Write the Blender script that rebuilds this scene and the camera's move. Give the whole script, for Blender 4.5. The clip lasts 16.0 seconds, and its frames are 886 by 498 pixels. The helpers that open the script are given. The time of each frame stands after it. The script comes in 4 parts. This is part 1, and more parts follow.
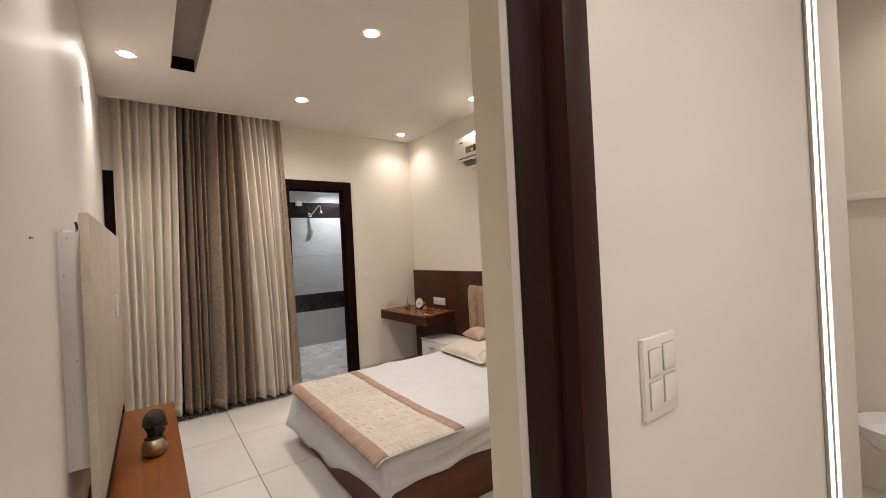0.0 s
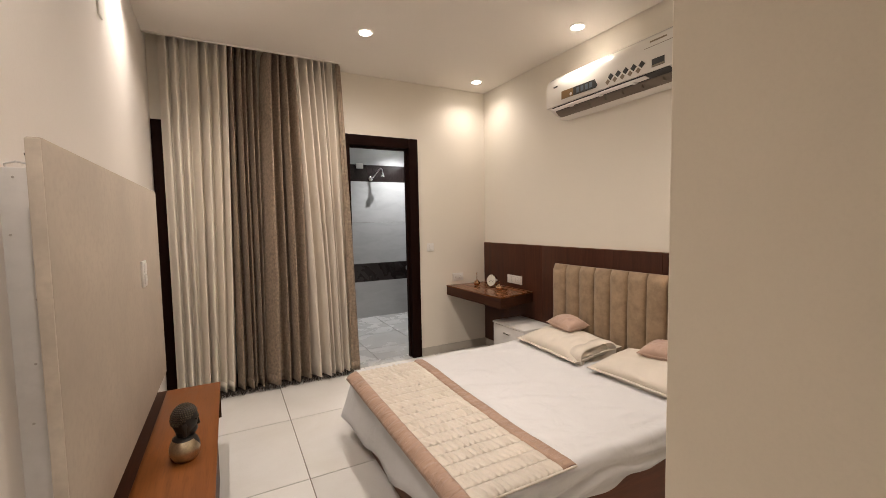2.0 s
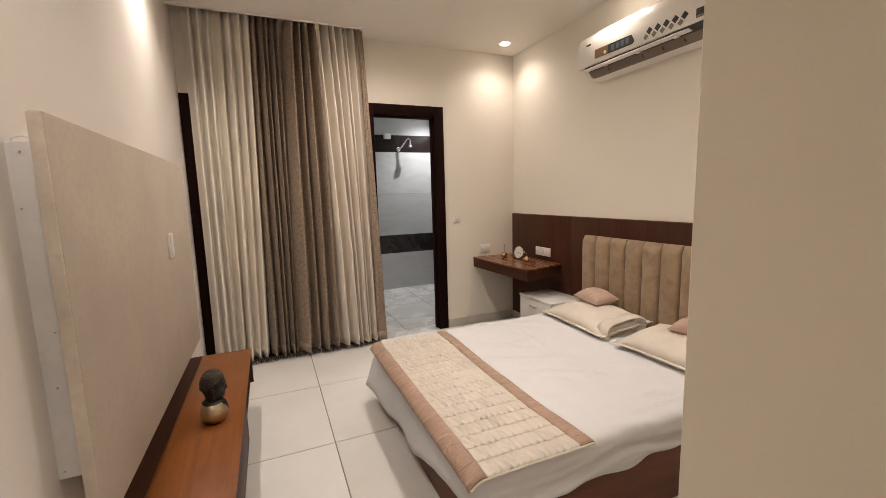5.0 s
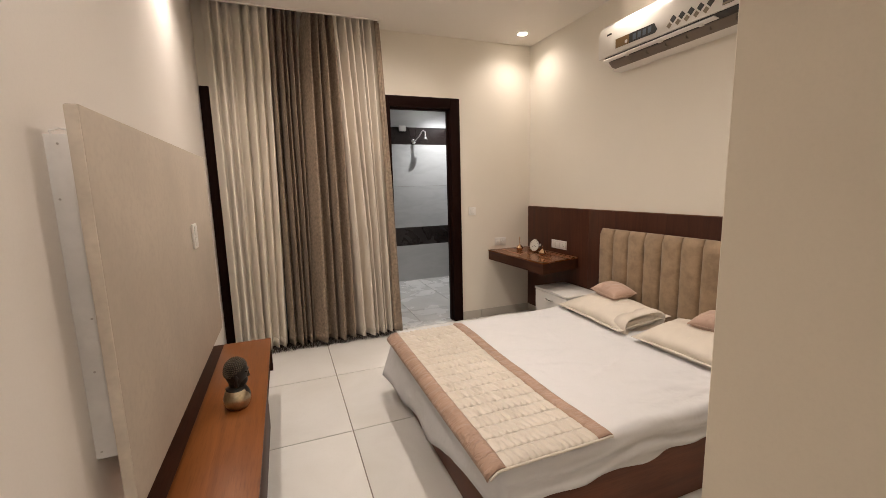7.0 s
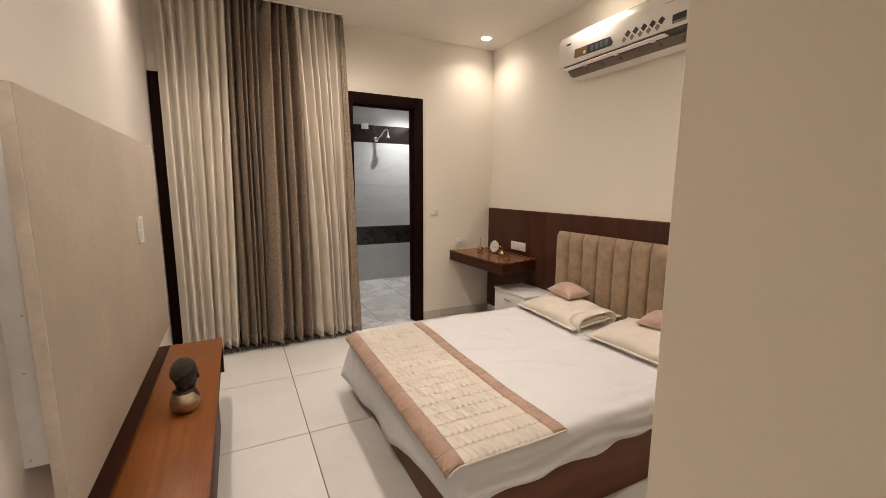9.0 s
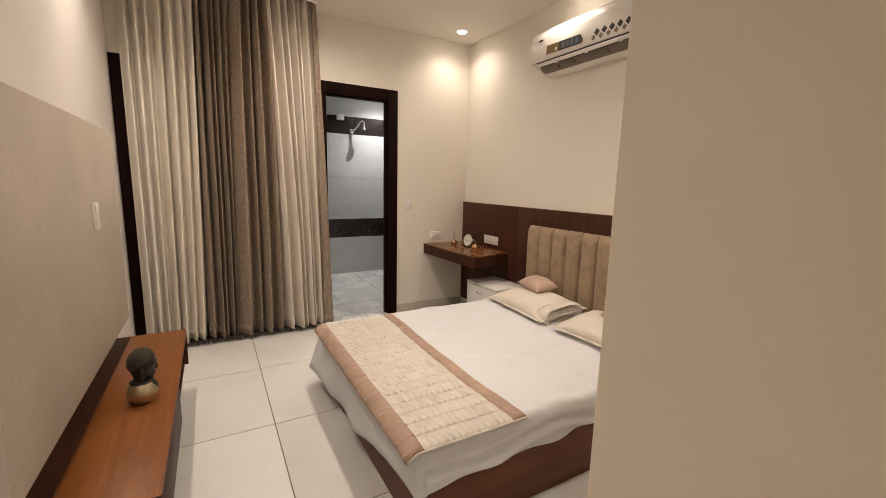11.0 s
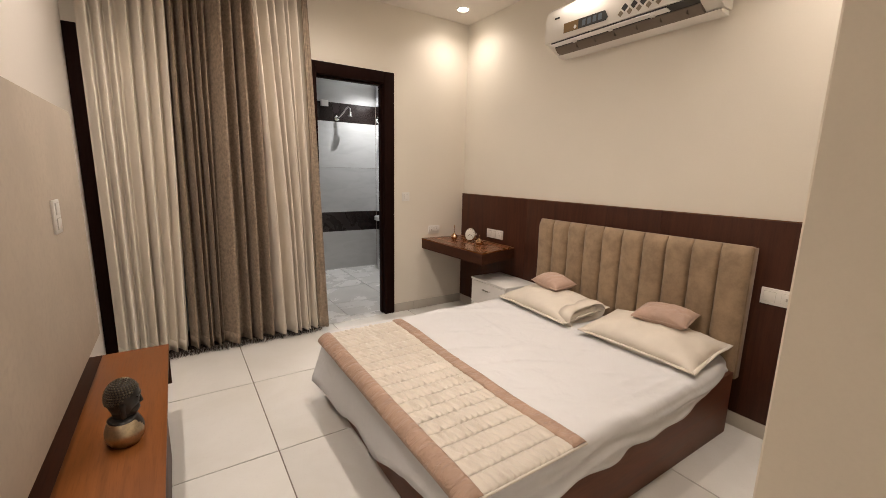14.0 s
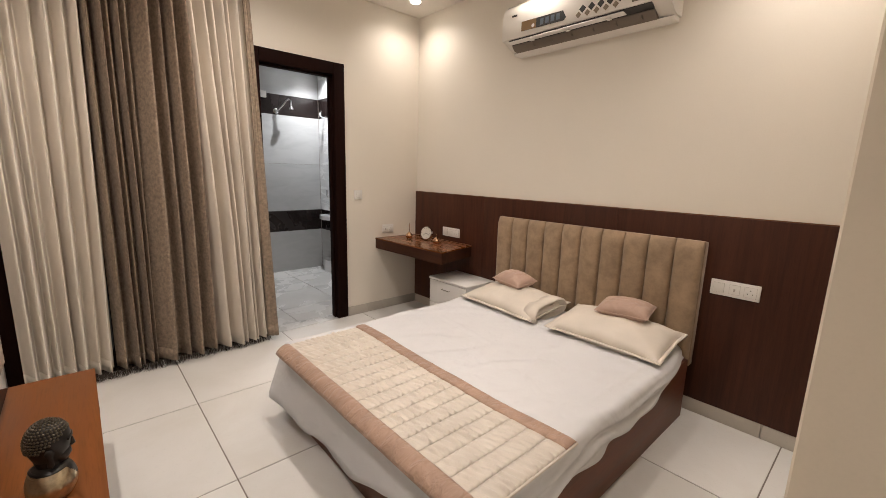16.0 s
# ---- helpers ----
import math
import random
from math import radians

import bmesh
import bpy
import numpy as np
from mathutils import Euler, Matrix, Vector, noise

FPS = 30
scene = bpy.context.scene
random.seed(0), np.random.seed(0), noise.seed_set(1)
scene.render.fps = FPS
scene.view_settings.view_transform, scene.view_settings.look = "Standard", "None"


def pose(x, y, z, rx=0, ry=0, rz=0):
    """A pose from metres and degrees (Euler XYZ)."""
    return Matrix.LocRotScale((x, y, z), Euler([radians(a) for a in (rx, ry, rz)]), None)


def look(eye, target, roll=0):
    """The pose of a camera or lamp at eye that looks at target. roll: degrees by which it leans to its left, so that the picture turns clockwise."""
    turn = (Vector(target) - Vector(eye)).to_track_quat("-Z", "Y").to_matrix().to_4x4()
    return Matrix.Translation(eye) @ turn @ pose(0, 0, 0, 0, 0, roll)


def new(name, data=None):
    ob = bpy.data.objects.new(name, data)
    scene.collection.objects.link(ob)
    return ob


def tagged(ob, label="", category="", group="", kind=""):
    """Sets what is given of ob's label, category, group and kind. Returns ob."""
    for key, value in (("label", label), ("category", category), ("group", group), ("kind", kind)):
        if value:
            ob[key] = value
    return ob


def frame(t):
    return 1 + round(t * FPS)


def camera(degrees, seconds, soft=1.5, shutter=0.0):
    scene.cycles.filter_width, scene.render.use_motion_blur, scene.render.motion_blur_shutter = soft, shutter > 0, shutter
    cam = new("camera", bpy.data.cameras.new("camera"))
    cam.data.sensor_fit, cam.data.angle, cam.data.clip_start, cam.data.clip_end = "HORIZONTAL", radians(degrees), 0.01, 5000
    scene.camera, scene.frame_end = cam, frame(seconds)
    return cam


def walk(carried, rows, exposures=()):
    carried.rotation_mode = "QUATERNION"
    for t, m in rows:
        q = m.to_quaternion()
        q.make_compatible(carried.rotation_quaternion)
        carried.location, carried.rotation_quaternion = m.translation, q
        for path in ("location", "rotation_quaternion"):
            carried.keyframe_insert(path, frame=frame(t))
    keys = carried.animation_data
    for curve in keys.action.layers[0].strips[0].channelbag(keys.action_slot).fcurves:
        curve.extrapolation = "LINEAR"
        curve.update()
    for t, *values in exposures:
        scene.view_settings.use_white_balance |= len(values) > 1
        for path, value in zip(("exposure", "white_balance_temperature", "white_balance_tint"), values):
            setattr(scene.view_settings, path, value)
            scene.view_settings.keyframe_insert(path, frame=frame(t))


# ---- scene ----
cam = camera(94.8, 16.0, 0.5)
PATH = [
    (0, (0.207, 0.43, 1.443), (1.376, 2.053, 1.447), -2.9),
    (0.5, (0.277, 0.577, 1.428), (1.108, 2.396, 1.421), -5.7),
    (1, (0.395, 0.732, 1.434), (1.028, 2.629, 1.378), -5.4),
    (1.5, (0.422, 0.921, 1.431), (1.186, 2.763, 1.281), -1.9),
    (2, (0.395, 1.078, 1.429), (1.327, 2.843, 1.301), -1.1),
    (2.5, (0.382, 1.1, 1.443), (1.083, 2.957, 1.2), -3.2),
    (3, (0.402, 1.1, 1.443), (1.111, 2.957, 1.228), -0.6),
    (3.5, (0.446, 1.11, 1.434), (1.233, 2.932, 1.185), -0.3),
    (4, (0.463, 1.105, 1.425), (1.191, 2.95, 1.171), -1.3),
    (4.5, (0.478, 1.088, 1.429), (1.196, 2.938, 1.185), -2.0),
    (4.7, (0.485, 1.089, 1.427), (1.249, 2.921, 1.175), -1.5),
    (6.8, (0.47, 1.103, 1.423), (1.261, 2.915, 1.122), -1.7),
    (7, (0.458, 1.096, 1.424), (1.173, 2.94, 1.126), -1.5),
    (7.5, (0.451, 1.091, 1.417), (1.193, 2.921, 1.103), -0.5),
    (8, (0.463, 1.097, 1.417), (1.283, 2.893, 1.096), 0.5),
    (8.5, (0.455, 1.092, 1.423), (1.301, 2.88, 1.128), 0.0),
    (9, (0.447, 1.092, 1.418), (1.339, 2.857, 1.121), 0.3),
    (11.3, (0.497, 1.023, 1.403), (1.477, 2.734, 1.07), 1.5),
    (11.5, (0.493, 0.994, 1.405), (1.44, 2.72, 1.053), 2.3),
    (12, (0.521, 0.955, 1.408), (1.451, 2.675, 0.989), 2.9),
    (12.5, (0.502, 1.012, 1.385), (1.538, 2.661, 0.93), 4.3),
    (13, (0.427, 1.163, 1.382), (1.54, 2.788, 1.034), 3.2),
    (13.5, (0.374, 1.288, 1.392), (1.564, 2.839, 0.969), 2.9),
    (14, (0.408, 1.411, 1.4), (1.488, 3.054, 1.037), 1.2),
    (14.5, (0.388, 1.514, 1.401), (1.614, 3.052, 1.042), 1.7),
    (15, (0.33, 1.561, 1.402), (1.635, 3.027, 1.022), 1.5),
    (15.5, (0.316, 1.584, 1.404), (1.645, 3.032, 1.035), 1.9),
    (16, (0.329, 1.585, 1.399), (1.645, 3.044, 1.029), 1.5),
]
# the phone's automatic exposure and white balance drift a little
TINTS = [(0.0, 0.0, 6400, 10), (0.5, 0.08, 6420, 10), (1.0, 0.1, 6450, 10), (2.0, 0.06, 6650, 10), (7.5, 0.03, 6720, 10), (11.5, 0.05, 6950, 10), (13.0, 0.05, 6900, 10), (14.5, 0.07, 6700, 10), (16.0, 0.06, 6530, 10)]
walk(cam, [(t, look(eye, target, roll)) for t, eye, target, roll in PATH], TINTS)

# ---- world and large lights ----
world = bpy.data.worlds.new("world")
scene.world = world
world.use_nodes = True
world.node_tree.nodes["Background"].inputs[0].default_value = (0.02, 0.02, 0.025, 1)
world.node_tree.nodes["Background"].inputs[1].default_value = 0.2
WARM, COOL = (1.0, 0.888, 0.812), (0.95, 0.97, 1.0)
CEIL = 2.87
# ceiling downlights of the bedroom: x, y, watts, beam in degrees
DOWNLIGHTS = [(1.38, 4.13, 96, 166), (1.428, 2.796, 76, 166), (2.732, 4.695, 33, 146), (0.134, 3.855, 80, 144), (2.773, 3.367, 52, 108), (0.115, 2.05, 62, 112), (2.75, 2.0, 62, 112)]
LOBBY_LIGHTS = [(1.3, -0.45, 152, 146), (0.2, 0.15, 56, 146), (3.0, 0.3, 60, 146)]


def spot(name, x, y, z, watts, colour, size=120, blend=0.75, radius=0.03):
    data = bpy.data.lights.new(name, "SPOT")
    data.energy, data.color, data.spot_size, data.spot_blend, data.shadow_soft_size = watts, colour, radians(size), blend, radius
    ob = new(name, data)
    ob.location = (x, y, z)
    return ob


for lx, ly, watts, beam in DOWNLIGHTS + LOBBY_LIGHTS:
    spot("downlight_beam", lx, ly, CEIL - 0.012, watts, WARM, beam, 1.0)
spot("bath_beam", 2.74, 6.68, 2.705, 116, COOL, 126, 1.0, 0.012)


# ---- materials ----
def material(name):
    m = bpy.data.materials.new(name)
    m.use_nodes = True
    t = m.node_tree
    return m, t.nodes, t.links, t.nodes["Principled BSDF"]


def coords(nodes, links, scale=(1, 1, 1)):
    c, mp = nodes.new("ShaderNodeTexCoord"), nodes.new("ShaderNodeMapping")
    mp.inputs["Scale"].default_value = scale
    links.new(c.outputs["Object"], mp.inputs["Vector"])
    return mp.outputs["Vector"]


def noise_tex(nodes, links, vec, scale, detail=4, rough=0.55, distort=0.0):
    n = nodes.new("ShaderNodeTexNoise")
    n.inputs["Scale"].default_value, n.inputs["Detail"].default_value = scale, detail
    n.inputs["Roughness"].default_value, n.inputs["Distortion"].default_value = rough, distort
    links.new(vec, n.inputs["Vector"])
    return n.outputs["Fac"]


def ramp(nodes, links, fac, stops):
    r = nodes.new("ShaderNodeValToRGB")
    els = r.color_ramp.elements
    els[0].position, els[0].color = stops[0][0], (*stops[0][1], 1)
    els[1].position, els[1].color = stops[-1][0], (*stops[-1][1], 1)
    for pos, col in stops[1:-1]:
        els.new(pos).color = (*col, 1)
    links.new(fac, r.inputs["Fac"])
    return r.outputs["Color"]


def mixed(nodes, links, a, b, fac, mode="MIX"):
    m = nodes.new("ShaderNodeMix")
    m.data_type, m.blend_type = "RGBA", mode
    for sock, value in ((m.inputs[0], fac), (m.inputs[6], a), (m.inputs[7], b)):
        if isinstance(value, (float, int)):
            sock.default_value = value
        elif isinstance(value, tuple):
            sock.default_value = (*value, 1)
        else:
            links.new(value, sock)
    return m.outputs[2]


def bump(nodes, links, bsdf, height, strength, distance):
    b = nodes.new("ShaderNodeBump")
    b.inputs["Strength"].default_value, b.inputs["Distance"].default_value = strength, distance
    links.new(height, b.inputs["Height"])
    links.new(b.outputs["Normal"], bsdf.inputs["Normal"])


def scaled(col, k):
    return tuple(min(1.0, c * k) for c in col)


def surface(name, col, rough=0.5, metal=0.0, vary=0.06, big=1.5, fine=60, bumpy=0.1, depth=0.001, sheen=0.0, stretch=(1, 1, 1), spec=0.5):
    """Plain stuff with a slow and a fine variation of tone, gloss and relief."""
    m, n, l, b = material(name)
    v = coords(n, l, stretch)
    slow, quick = noise_tex(n, l, v, big), noise_tex(n, l, v, fine, 3)
    c = ramp(n, l, slow, [(0.3, scaled(col, 1 - vary)), (0.7, scaled(col, 1 + vary))])
    c2 = mixed(n, l, c, scaled(col, 1 - 1.5 * vary), ramp(n, l, quick, [(0.45, (0, 0, 0)), (0.8, (0.6, 0.6, 0.6))]))
    l.new(c2, b.inputs["Base Color"])
    r = n.new("ShaderNodeMapRange")
    r.inputs["To Min"].default_value, r.inputs["To Max"].default_value = max(0.02, rough - 0.08), min(1, rough + 0.08)
    l.new(slow, r.inputs["Value"])
    l.new(r.outputs["Result"], b.inputs["Roughness"])
    b.inputs["Metallic"].default_value = metal
    b.inputs["Sheen Weight"].default_value = sheen
    b.inputs["Specular IOR Level"].default_value = spec
    if bumpy:
        bump(n, l, b, quick, bumpy, depth)
    return m


def wood(name, dark, light, along="y", rough=0.35, grain=14.0, spec=0.3):
    m, n, l, b = material(name)
    s = {"x": (0.06, 1, 1), "y": (1, 0.06, 1), "z": (1, 1, 0.06)}[along]
    v = coords(n, l, s)
    band = noise_tex(n, l, v, grain, 6, 0.6, 1.2)
    hair = noise_tex(n, l, v, grain * 12, 3, 0.6)
    blotch = noise_tex(n, l, coords(n, l), 1.3, 2)
    c = ramp(n, l, band, [(0.25, dark), (0.5, scaled(tuple((p + q) / 2 for p, q in zip(dark, light)), 1.0)), (0.78, light)])
    c = mixed(n, l, c, scaled(dark, 0.75), ramp(n, l, hair, [(0.5, (0, 0, 0)), (0.8, (0.6, 0.6, 0.6))]))
    c = mixed(n, l, c, scaled(dark, 0.9), ramp(n, l, blotch, [(0.4, (0, 0, 0)), (0.75, (0.35, 0.35, 0.35))]))
    l.new(c, b.inputs["Base Color"])
    r = n.new("ShaderNodeMapRange")
    r.inputs["To Min"].default_value, r.inputs["To Max"].default_value = rough - 0.08, rough + 0.12
    l.new(band, r.inputs["Value"])
    l.new(r.outputs["Result"], b.inputs["Roughness"])
    b.inputs["Specular IOR Level"].default_value = spec
    bump(n, l, b, hair, 0.12, 0.0006)
    return m


def cloth(name, col, thread=700.0, rough=0.85, sheen=0.2, vary=0.12, weave=0.35, big=3.0, fleck_mix=0.5, spec=0.25, crease=None):
    """Woven fabric: crossed threads as relief, cloudy tone."""
    m, n, l, b = material(name)
    v = coords(n, l)
    cloud, fleck = noise_tex(n, l, v, big, 5), noise_tex(n, l, v, thread * 0.25, 3)
    c = ramp(n, l, cloud, [(0.3, scaled(col, 1 - vary)), (0.7, scaled(col, 1 + vary))])
    c = mixed(n, l, c, scaled(col, 0.72), ramp(n, l, fleck, [(0.45, (0, 0, 0)), (0.75, (fleck_mix,) * 3)]))
    l.new(c, b.inputs["Base Color"])
    b.inputs["Roughness"].default_value, b.inputs["Sheen Weight"].default_value = rough, sheen
    b.inputs["Specular IOR Level"].default_value = spec
    if crease:
        # crease: scale along x, y, z and depth in metres
        fold = noise_tex(n, l, coords(n, l, crease[:3]), 1.0, 3, 0.5, 0.6)
        first = n.new("ShaderNodeBump")
        first.inputs["Strength"].default_value, first.inputs["Distance"].default_value = 1.0, crease[3]
        l.new(fold, first.inputs["Height"])
        second = n.new("ShaderNodeBump")
        second.inputs["Strength"].default_value, second.inputs["Distance"].default_value = weave, 0.0012
        l.new(fleck, second.inputs["Height"])
        l.new(first.outputs["Normal"], second.inputs["Normal"])
        l.new(second.outputs["Normal"], b.inputs["Normal"])
    else:
        bump(n, l, b, fleck, weave, 0.0012)
    return m


def tile_stuff(name, col, vein, rough=0.22, streak=(1, 1, 1), scale=2.2):
    """Glazed tile with faint clouds, each piece a little different."""
    m, n, l, b = material(name)
    info = n.new("ShaderNodeObjectInfo")
    c0, mp = n.new("ShaderNodeTexCoord"), n.new("ShaderNodeMapping")
    mp.inputs["Scale"].default_value = streak
    l.new(c0.outputs["Object"], mp.inputs["Vector"])
    add = n.new("ShaderNodeVectorMath")
    add.operation = "ADD"
    l.new(mp.outputs["Vector"], add.inputs[0])
    mul = n.new("ShaderNodeMath")
    mul.operation = "MULTIPLY"
    mul.inputs[1].default_value = 37.0
    l.new(info.outputs["Random"], mul.inputs[0])
    l.new(mul.outputs[0], add.inputs[1])
    cloud, speck = noise_tex(n, l, add.outputs[0], scale, 6, 0.6, 0.8), noise_tex(n, l, add.outputs[0], 90, 2)
    c = ramp(n, l, cloud, [(0.32, vein), (0.55, col), (0.8, scaled(col, 1.05))])
    c = mixed(n, l, c, scaled(col, 0.86), ramp(n, l, speck, [(0.6, (0, 0, 0)), (0.8, (0.5, 0.5, 0.5))]))
    hsv = n.new("ShaderNodeHueSaturation")
    mr = n.new("ShaderNodeMapRange")
    mr.inputs["To Min"].default_value, mr.inputs["To Max"].default_value = 0.965, 1.03
    l.new(info.outputs["Random"], mr.inputs["Value"])
    l.new(mr.outputs["Result"], hsv.inputs["Value"])
    l.new(c, hsv.inputs["Color"])
    l.new(hsv.outputs["Color"], b.inputs["Base Color"])
    r = n.new("ShaderNodeMapRange")
    r.inputs["To Min"].default_value, r.inputs["To Max"].default_value = rough - 0.06, rough + 0.1
    l.new(cloud, r.inputs["Value"])
    l.new(r.outputs["Result"], b.inputs["Roughness"])
    bump(n, l, b, cloud, 0.03, 0.001)
    return m


def glow(name, col, strength):
    m, n, l, b = material(name)
    b.inputs["Base Color"].default_value = (0.8, 0.8, 0.8, 1)
    b.inputs["Emission Color"].default_value = (*col, 1)
    b.inputs["Emission Strength"].default_value = strength
    return m


PAINT = surface("cream_wall_paint", (0.768, 0.715, 0.626), 0.6, vary=0.025, big=0.9, fine=140, bumpy=0.06)
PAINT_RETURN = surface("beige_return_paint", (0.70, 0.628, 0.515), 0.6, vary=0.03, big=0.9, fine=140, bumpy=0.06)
PAINT_CEIL = surface("ceiling_paint", (0.78, 0.735, 0.675), 0.75, vary=0.02, big=0.8, fine=120, bumpy=0.05)
PAINT_WEST = surface("pale_white_paint", (0.80, 0.752, 0.70), 0.42, vary=0.025, big=0.9, fine=140, bumpy=0.06)
PAINT_LOBBY = surface("pale_lobby_paint", (0.80, 0.76, 0.71), 0.55, vary=0.025, big=0.9, fine=140, bumpy=0.06)
STUCCO = surface("beige_stucco_board", (0.49, 0.42, 0.345), 0.75, vary=0.09, big=3.2, fine=45, bumpy=0.10, depth=0.001)
LIT_EDGE = surface("lit_stucco_edge", (0.58, 0.51, 0.43), 0.8, vary=0.12, big=9, fine=40, bumpy=0.5, depth=0.003)
PRIMER = surface("white_primed_board", (0.72, 0.70, 0.68), 0.6, vary=0.06, big=6, fine=45, bumpy=0.3, depth=0.002)
DARK_WOOD = wood("dark_walnut_panel", (0.036, 0.0125, 0.0075), (0.09, 0.031, 0.016), "z", 0.42, 16, 0.2)
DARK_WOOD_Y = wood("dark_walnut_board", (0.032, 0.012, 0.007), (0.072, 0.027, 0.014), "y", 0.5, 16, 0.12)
BED_WOOD = wood("reddish_bed_wood", (0.085, 0.029, 0.015), (0.19, 0.068, 0.036), "x", 0.42, 14, 0.25)
TEAK = wood("orange_teak_top", (0.15, 0.045, 0.010), (0.28, 0.096, 0.024), "y", 0.36, 13)
SHELF_WOOD = wood("warm_shelf_wood", (0.11, 0.038, 0.012), (0.21, 0.078, 0.026), "y", 0.24, 14, 0.5)
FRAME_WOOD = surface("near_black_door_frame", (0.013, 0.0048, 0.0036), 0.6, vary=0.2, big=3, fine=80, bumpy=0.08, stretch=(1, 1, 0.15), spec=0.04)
JAMB_WOOD = wood("dark_brown_jamb", (0.018, 0.0065, 0.0045), (0.045, 0.017, 0.011), "z", 0.45, 16, 0.15)
FLOOR_TILE = tile_stuff("white_floor_tile", (0.74, 0.725, 0.695), (0.70, 0.68, 0.64), 0.3)
GROUT = surface("grey_brown_grout", (0.24, 0.21, 0.18), 0.9, vary=0.1, fine=200, bumpy=0.2)
SKIRT_TILE = tile_stuff("grey_beige_skirting_tile", (0.50, 0.46, 0.40), (0.44, 0.40, 0.35), 0.3)
BATH_TILE = tile_stuff("grey_stone_bath_tile", (0.46, 0.46, 0.455), (0.41, 0.41, 0.405), 0.3, (1, 1, 3.5), 2.6)
BATH_WHITE = tile_stuff("white_bath_tile", (0.80, 0.80, 0.80), (0.76, 0.76, 0.765), 0.25, (1, 1, 3.5), 2.6)
BATH_BAND = tile_stuff("dark_brown_band_tile", (0.020, 0.013, 0.012), (0.014, 0.010, 0.009), 0.25)
BATH_FLOOR = tile_stuff("pale_grey_bath_floor", (0.62, 0.61, 0.59), (0.56, 0.55, 0.53), 0.25)
BATH_PAINT = surface("white_bath_paint", (0.78, 0.78, 0.77), 0.6, vary=0.02)
CREAM_CLOTH = cloth("cream_curtain_linen", (0.77, 0.705, 0.615), 620, 0.85, 0.1, 0.06, 0.25, 3.0, 0.2)
TAUPE_CLOTH = cloth("taupe_curtain_linen", (0.29, 0.223, 0.165), 420, 0.85, 0.1, 0.32, 0.4, 45.0, 0.6)
HEM_SHADE = cloth("dark_hem_shade", (0.045, 0.034, 0.027), 500)
SHEET = cloth("white_cotton_sheet", (0.665, 0.665, 0.675), 900, 0.8, 0.05, 0.025, 0.08, 3.0, 0.08, 0.25, (4.5, 6.0, 5.0, 0.02))
SATIN = cloth("champagne_satin", (0.62, 0.565, 0.49), 900, 0.30, 0.1, 0.05, 0.04, 6.0, 0.08, 0.5, (34, 10, 10, 0.004))
BORDER = cloth("rosy_taupe_border", (0.40, 0.265, 0.195), 800, 0.45, 0.1, 0.12, 0.1, 9.0, 0.15, 0.4, (16, 26, 14, 0.018))
PILLOW = cloth("cream_satin_pillow", (0.65, 0.59, 0.51), 900, 0.42, 0.1, 0.05, 0.05, 6.0, 0.06, 0.35, (6, 8, 6, 0.005))
CUSHION = cloth("dusty_rose_cushion", (0.44, 0.305, 0.24), 700, 0.5, 0.2, 0.08, 0.1, 8.0, 0.15, 0.25, (14, 14, 14, 0.008))
VELVET = cloth("tan_suede", (0.32, 0.225, 0.143), 420, 0.7, 0.25, 0.22, 0.15, 14.0, 0.3)
WHITE_PLASTIC = surface("white_switch_plastic", (0.78, 0.76, 0.72), 0.35, vary=0.02, bumpy=0.02)
AC_PLASTIC = surface("ivory_ac_plastic", (0.80, 0.77, 0.715), 0.22, vary=0.02, bumpy=0.01)
DARK_PLASTIC = surface("dark_grey_plastic", (0.03, 0.028, 0.027), 0.35, vary=0.1, bumpy=0.03)
STEEL = surface("brushed_steel", (0.62, 0.60, 0.57), 0.25, 1.0, vary=0.05)
CHROME = surface("chrome", (0.8, 0.8, 0.8), 0.1, 1.0, vary=0.02, bumpy=0.0)
BRASS = surface("dull_brass", (0.58, 0.49, 0.34), 0.3, 1.0, vary=0.25, big=18, fine=120, bumpy=0.15)
COPPER = surface("polished_copper_brass", (0.72, 0.48, 0.30), 0.18, 1.0, vary=0.08, bumpy=0.02)
BRONZE = surface("black_bronze", (0.02, 0.017, 0.015), 0.38, 0.2, vary=0.3, big=25, fine=150, bumpy=0.2)
LAMINATE = surface("white_laminate", (0.72, 0.70, 0.67), 0.3, vary=0.02, bumpy=0.02)
CERAMIC = surface("white_ceramic", (0.8, 0.8, 0.8), 0.12, vary=0.01, bumpy=0.0)
SLOT_GREY = surface("slot_grey", (0.34, 0.30, 0.26), 0.6, vary=0.05)
LAMP_GLOW = glow("downlight_diffuser", (1.0, 0.93, 0.84), 36.0)
LED_GLOW = glow("led_diffuser", (1.0, 0.95, 0.86), 1.0)
SEAM_GREY = surface("grey_seam", (0.45, 0.42, 0.38), 0.6)
GLASS_DARK = surface("night_dark_glass", (0.012, 0.012, 0.014), 0.06, vary=0.02, bumpy=0.0)


# ---- mesh helpers ----
def box(lo, hi, bevel=0.0, seg=2):
    bm = bmesh.new()
    bmesh.ops.create_cube(bm, size=1.0)
    for v in bm.verts:
        v.co = Vector([lo[i] + (v.co[i] + 0.5) * (hi[i] - lo[i]) for i in range(3)])
    if bevel:
        bmesh.ops.bevel(bm, geom=list(bm.edges), offset=bevel, segments=seg, affect="EDGES", profile=0.5)
    return bm


def join(*bms):
    out = bmesh.new()
    for b in bms:
        me = bpy.data.meshes.new("tmp")
        b.to_mesh(me)
        out.from_mesh(me)
        bpy.data.meshes.remove(me)
        b.free()
    return out


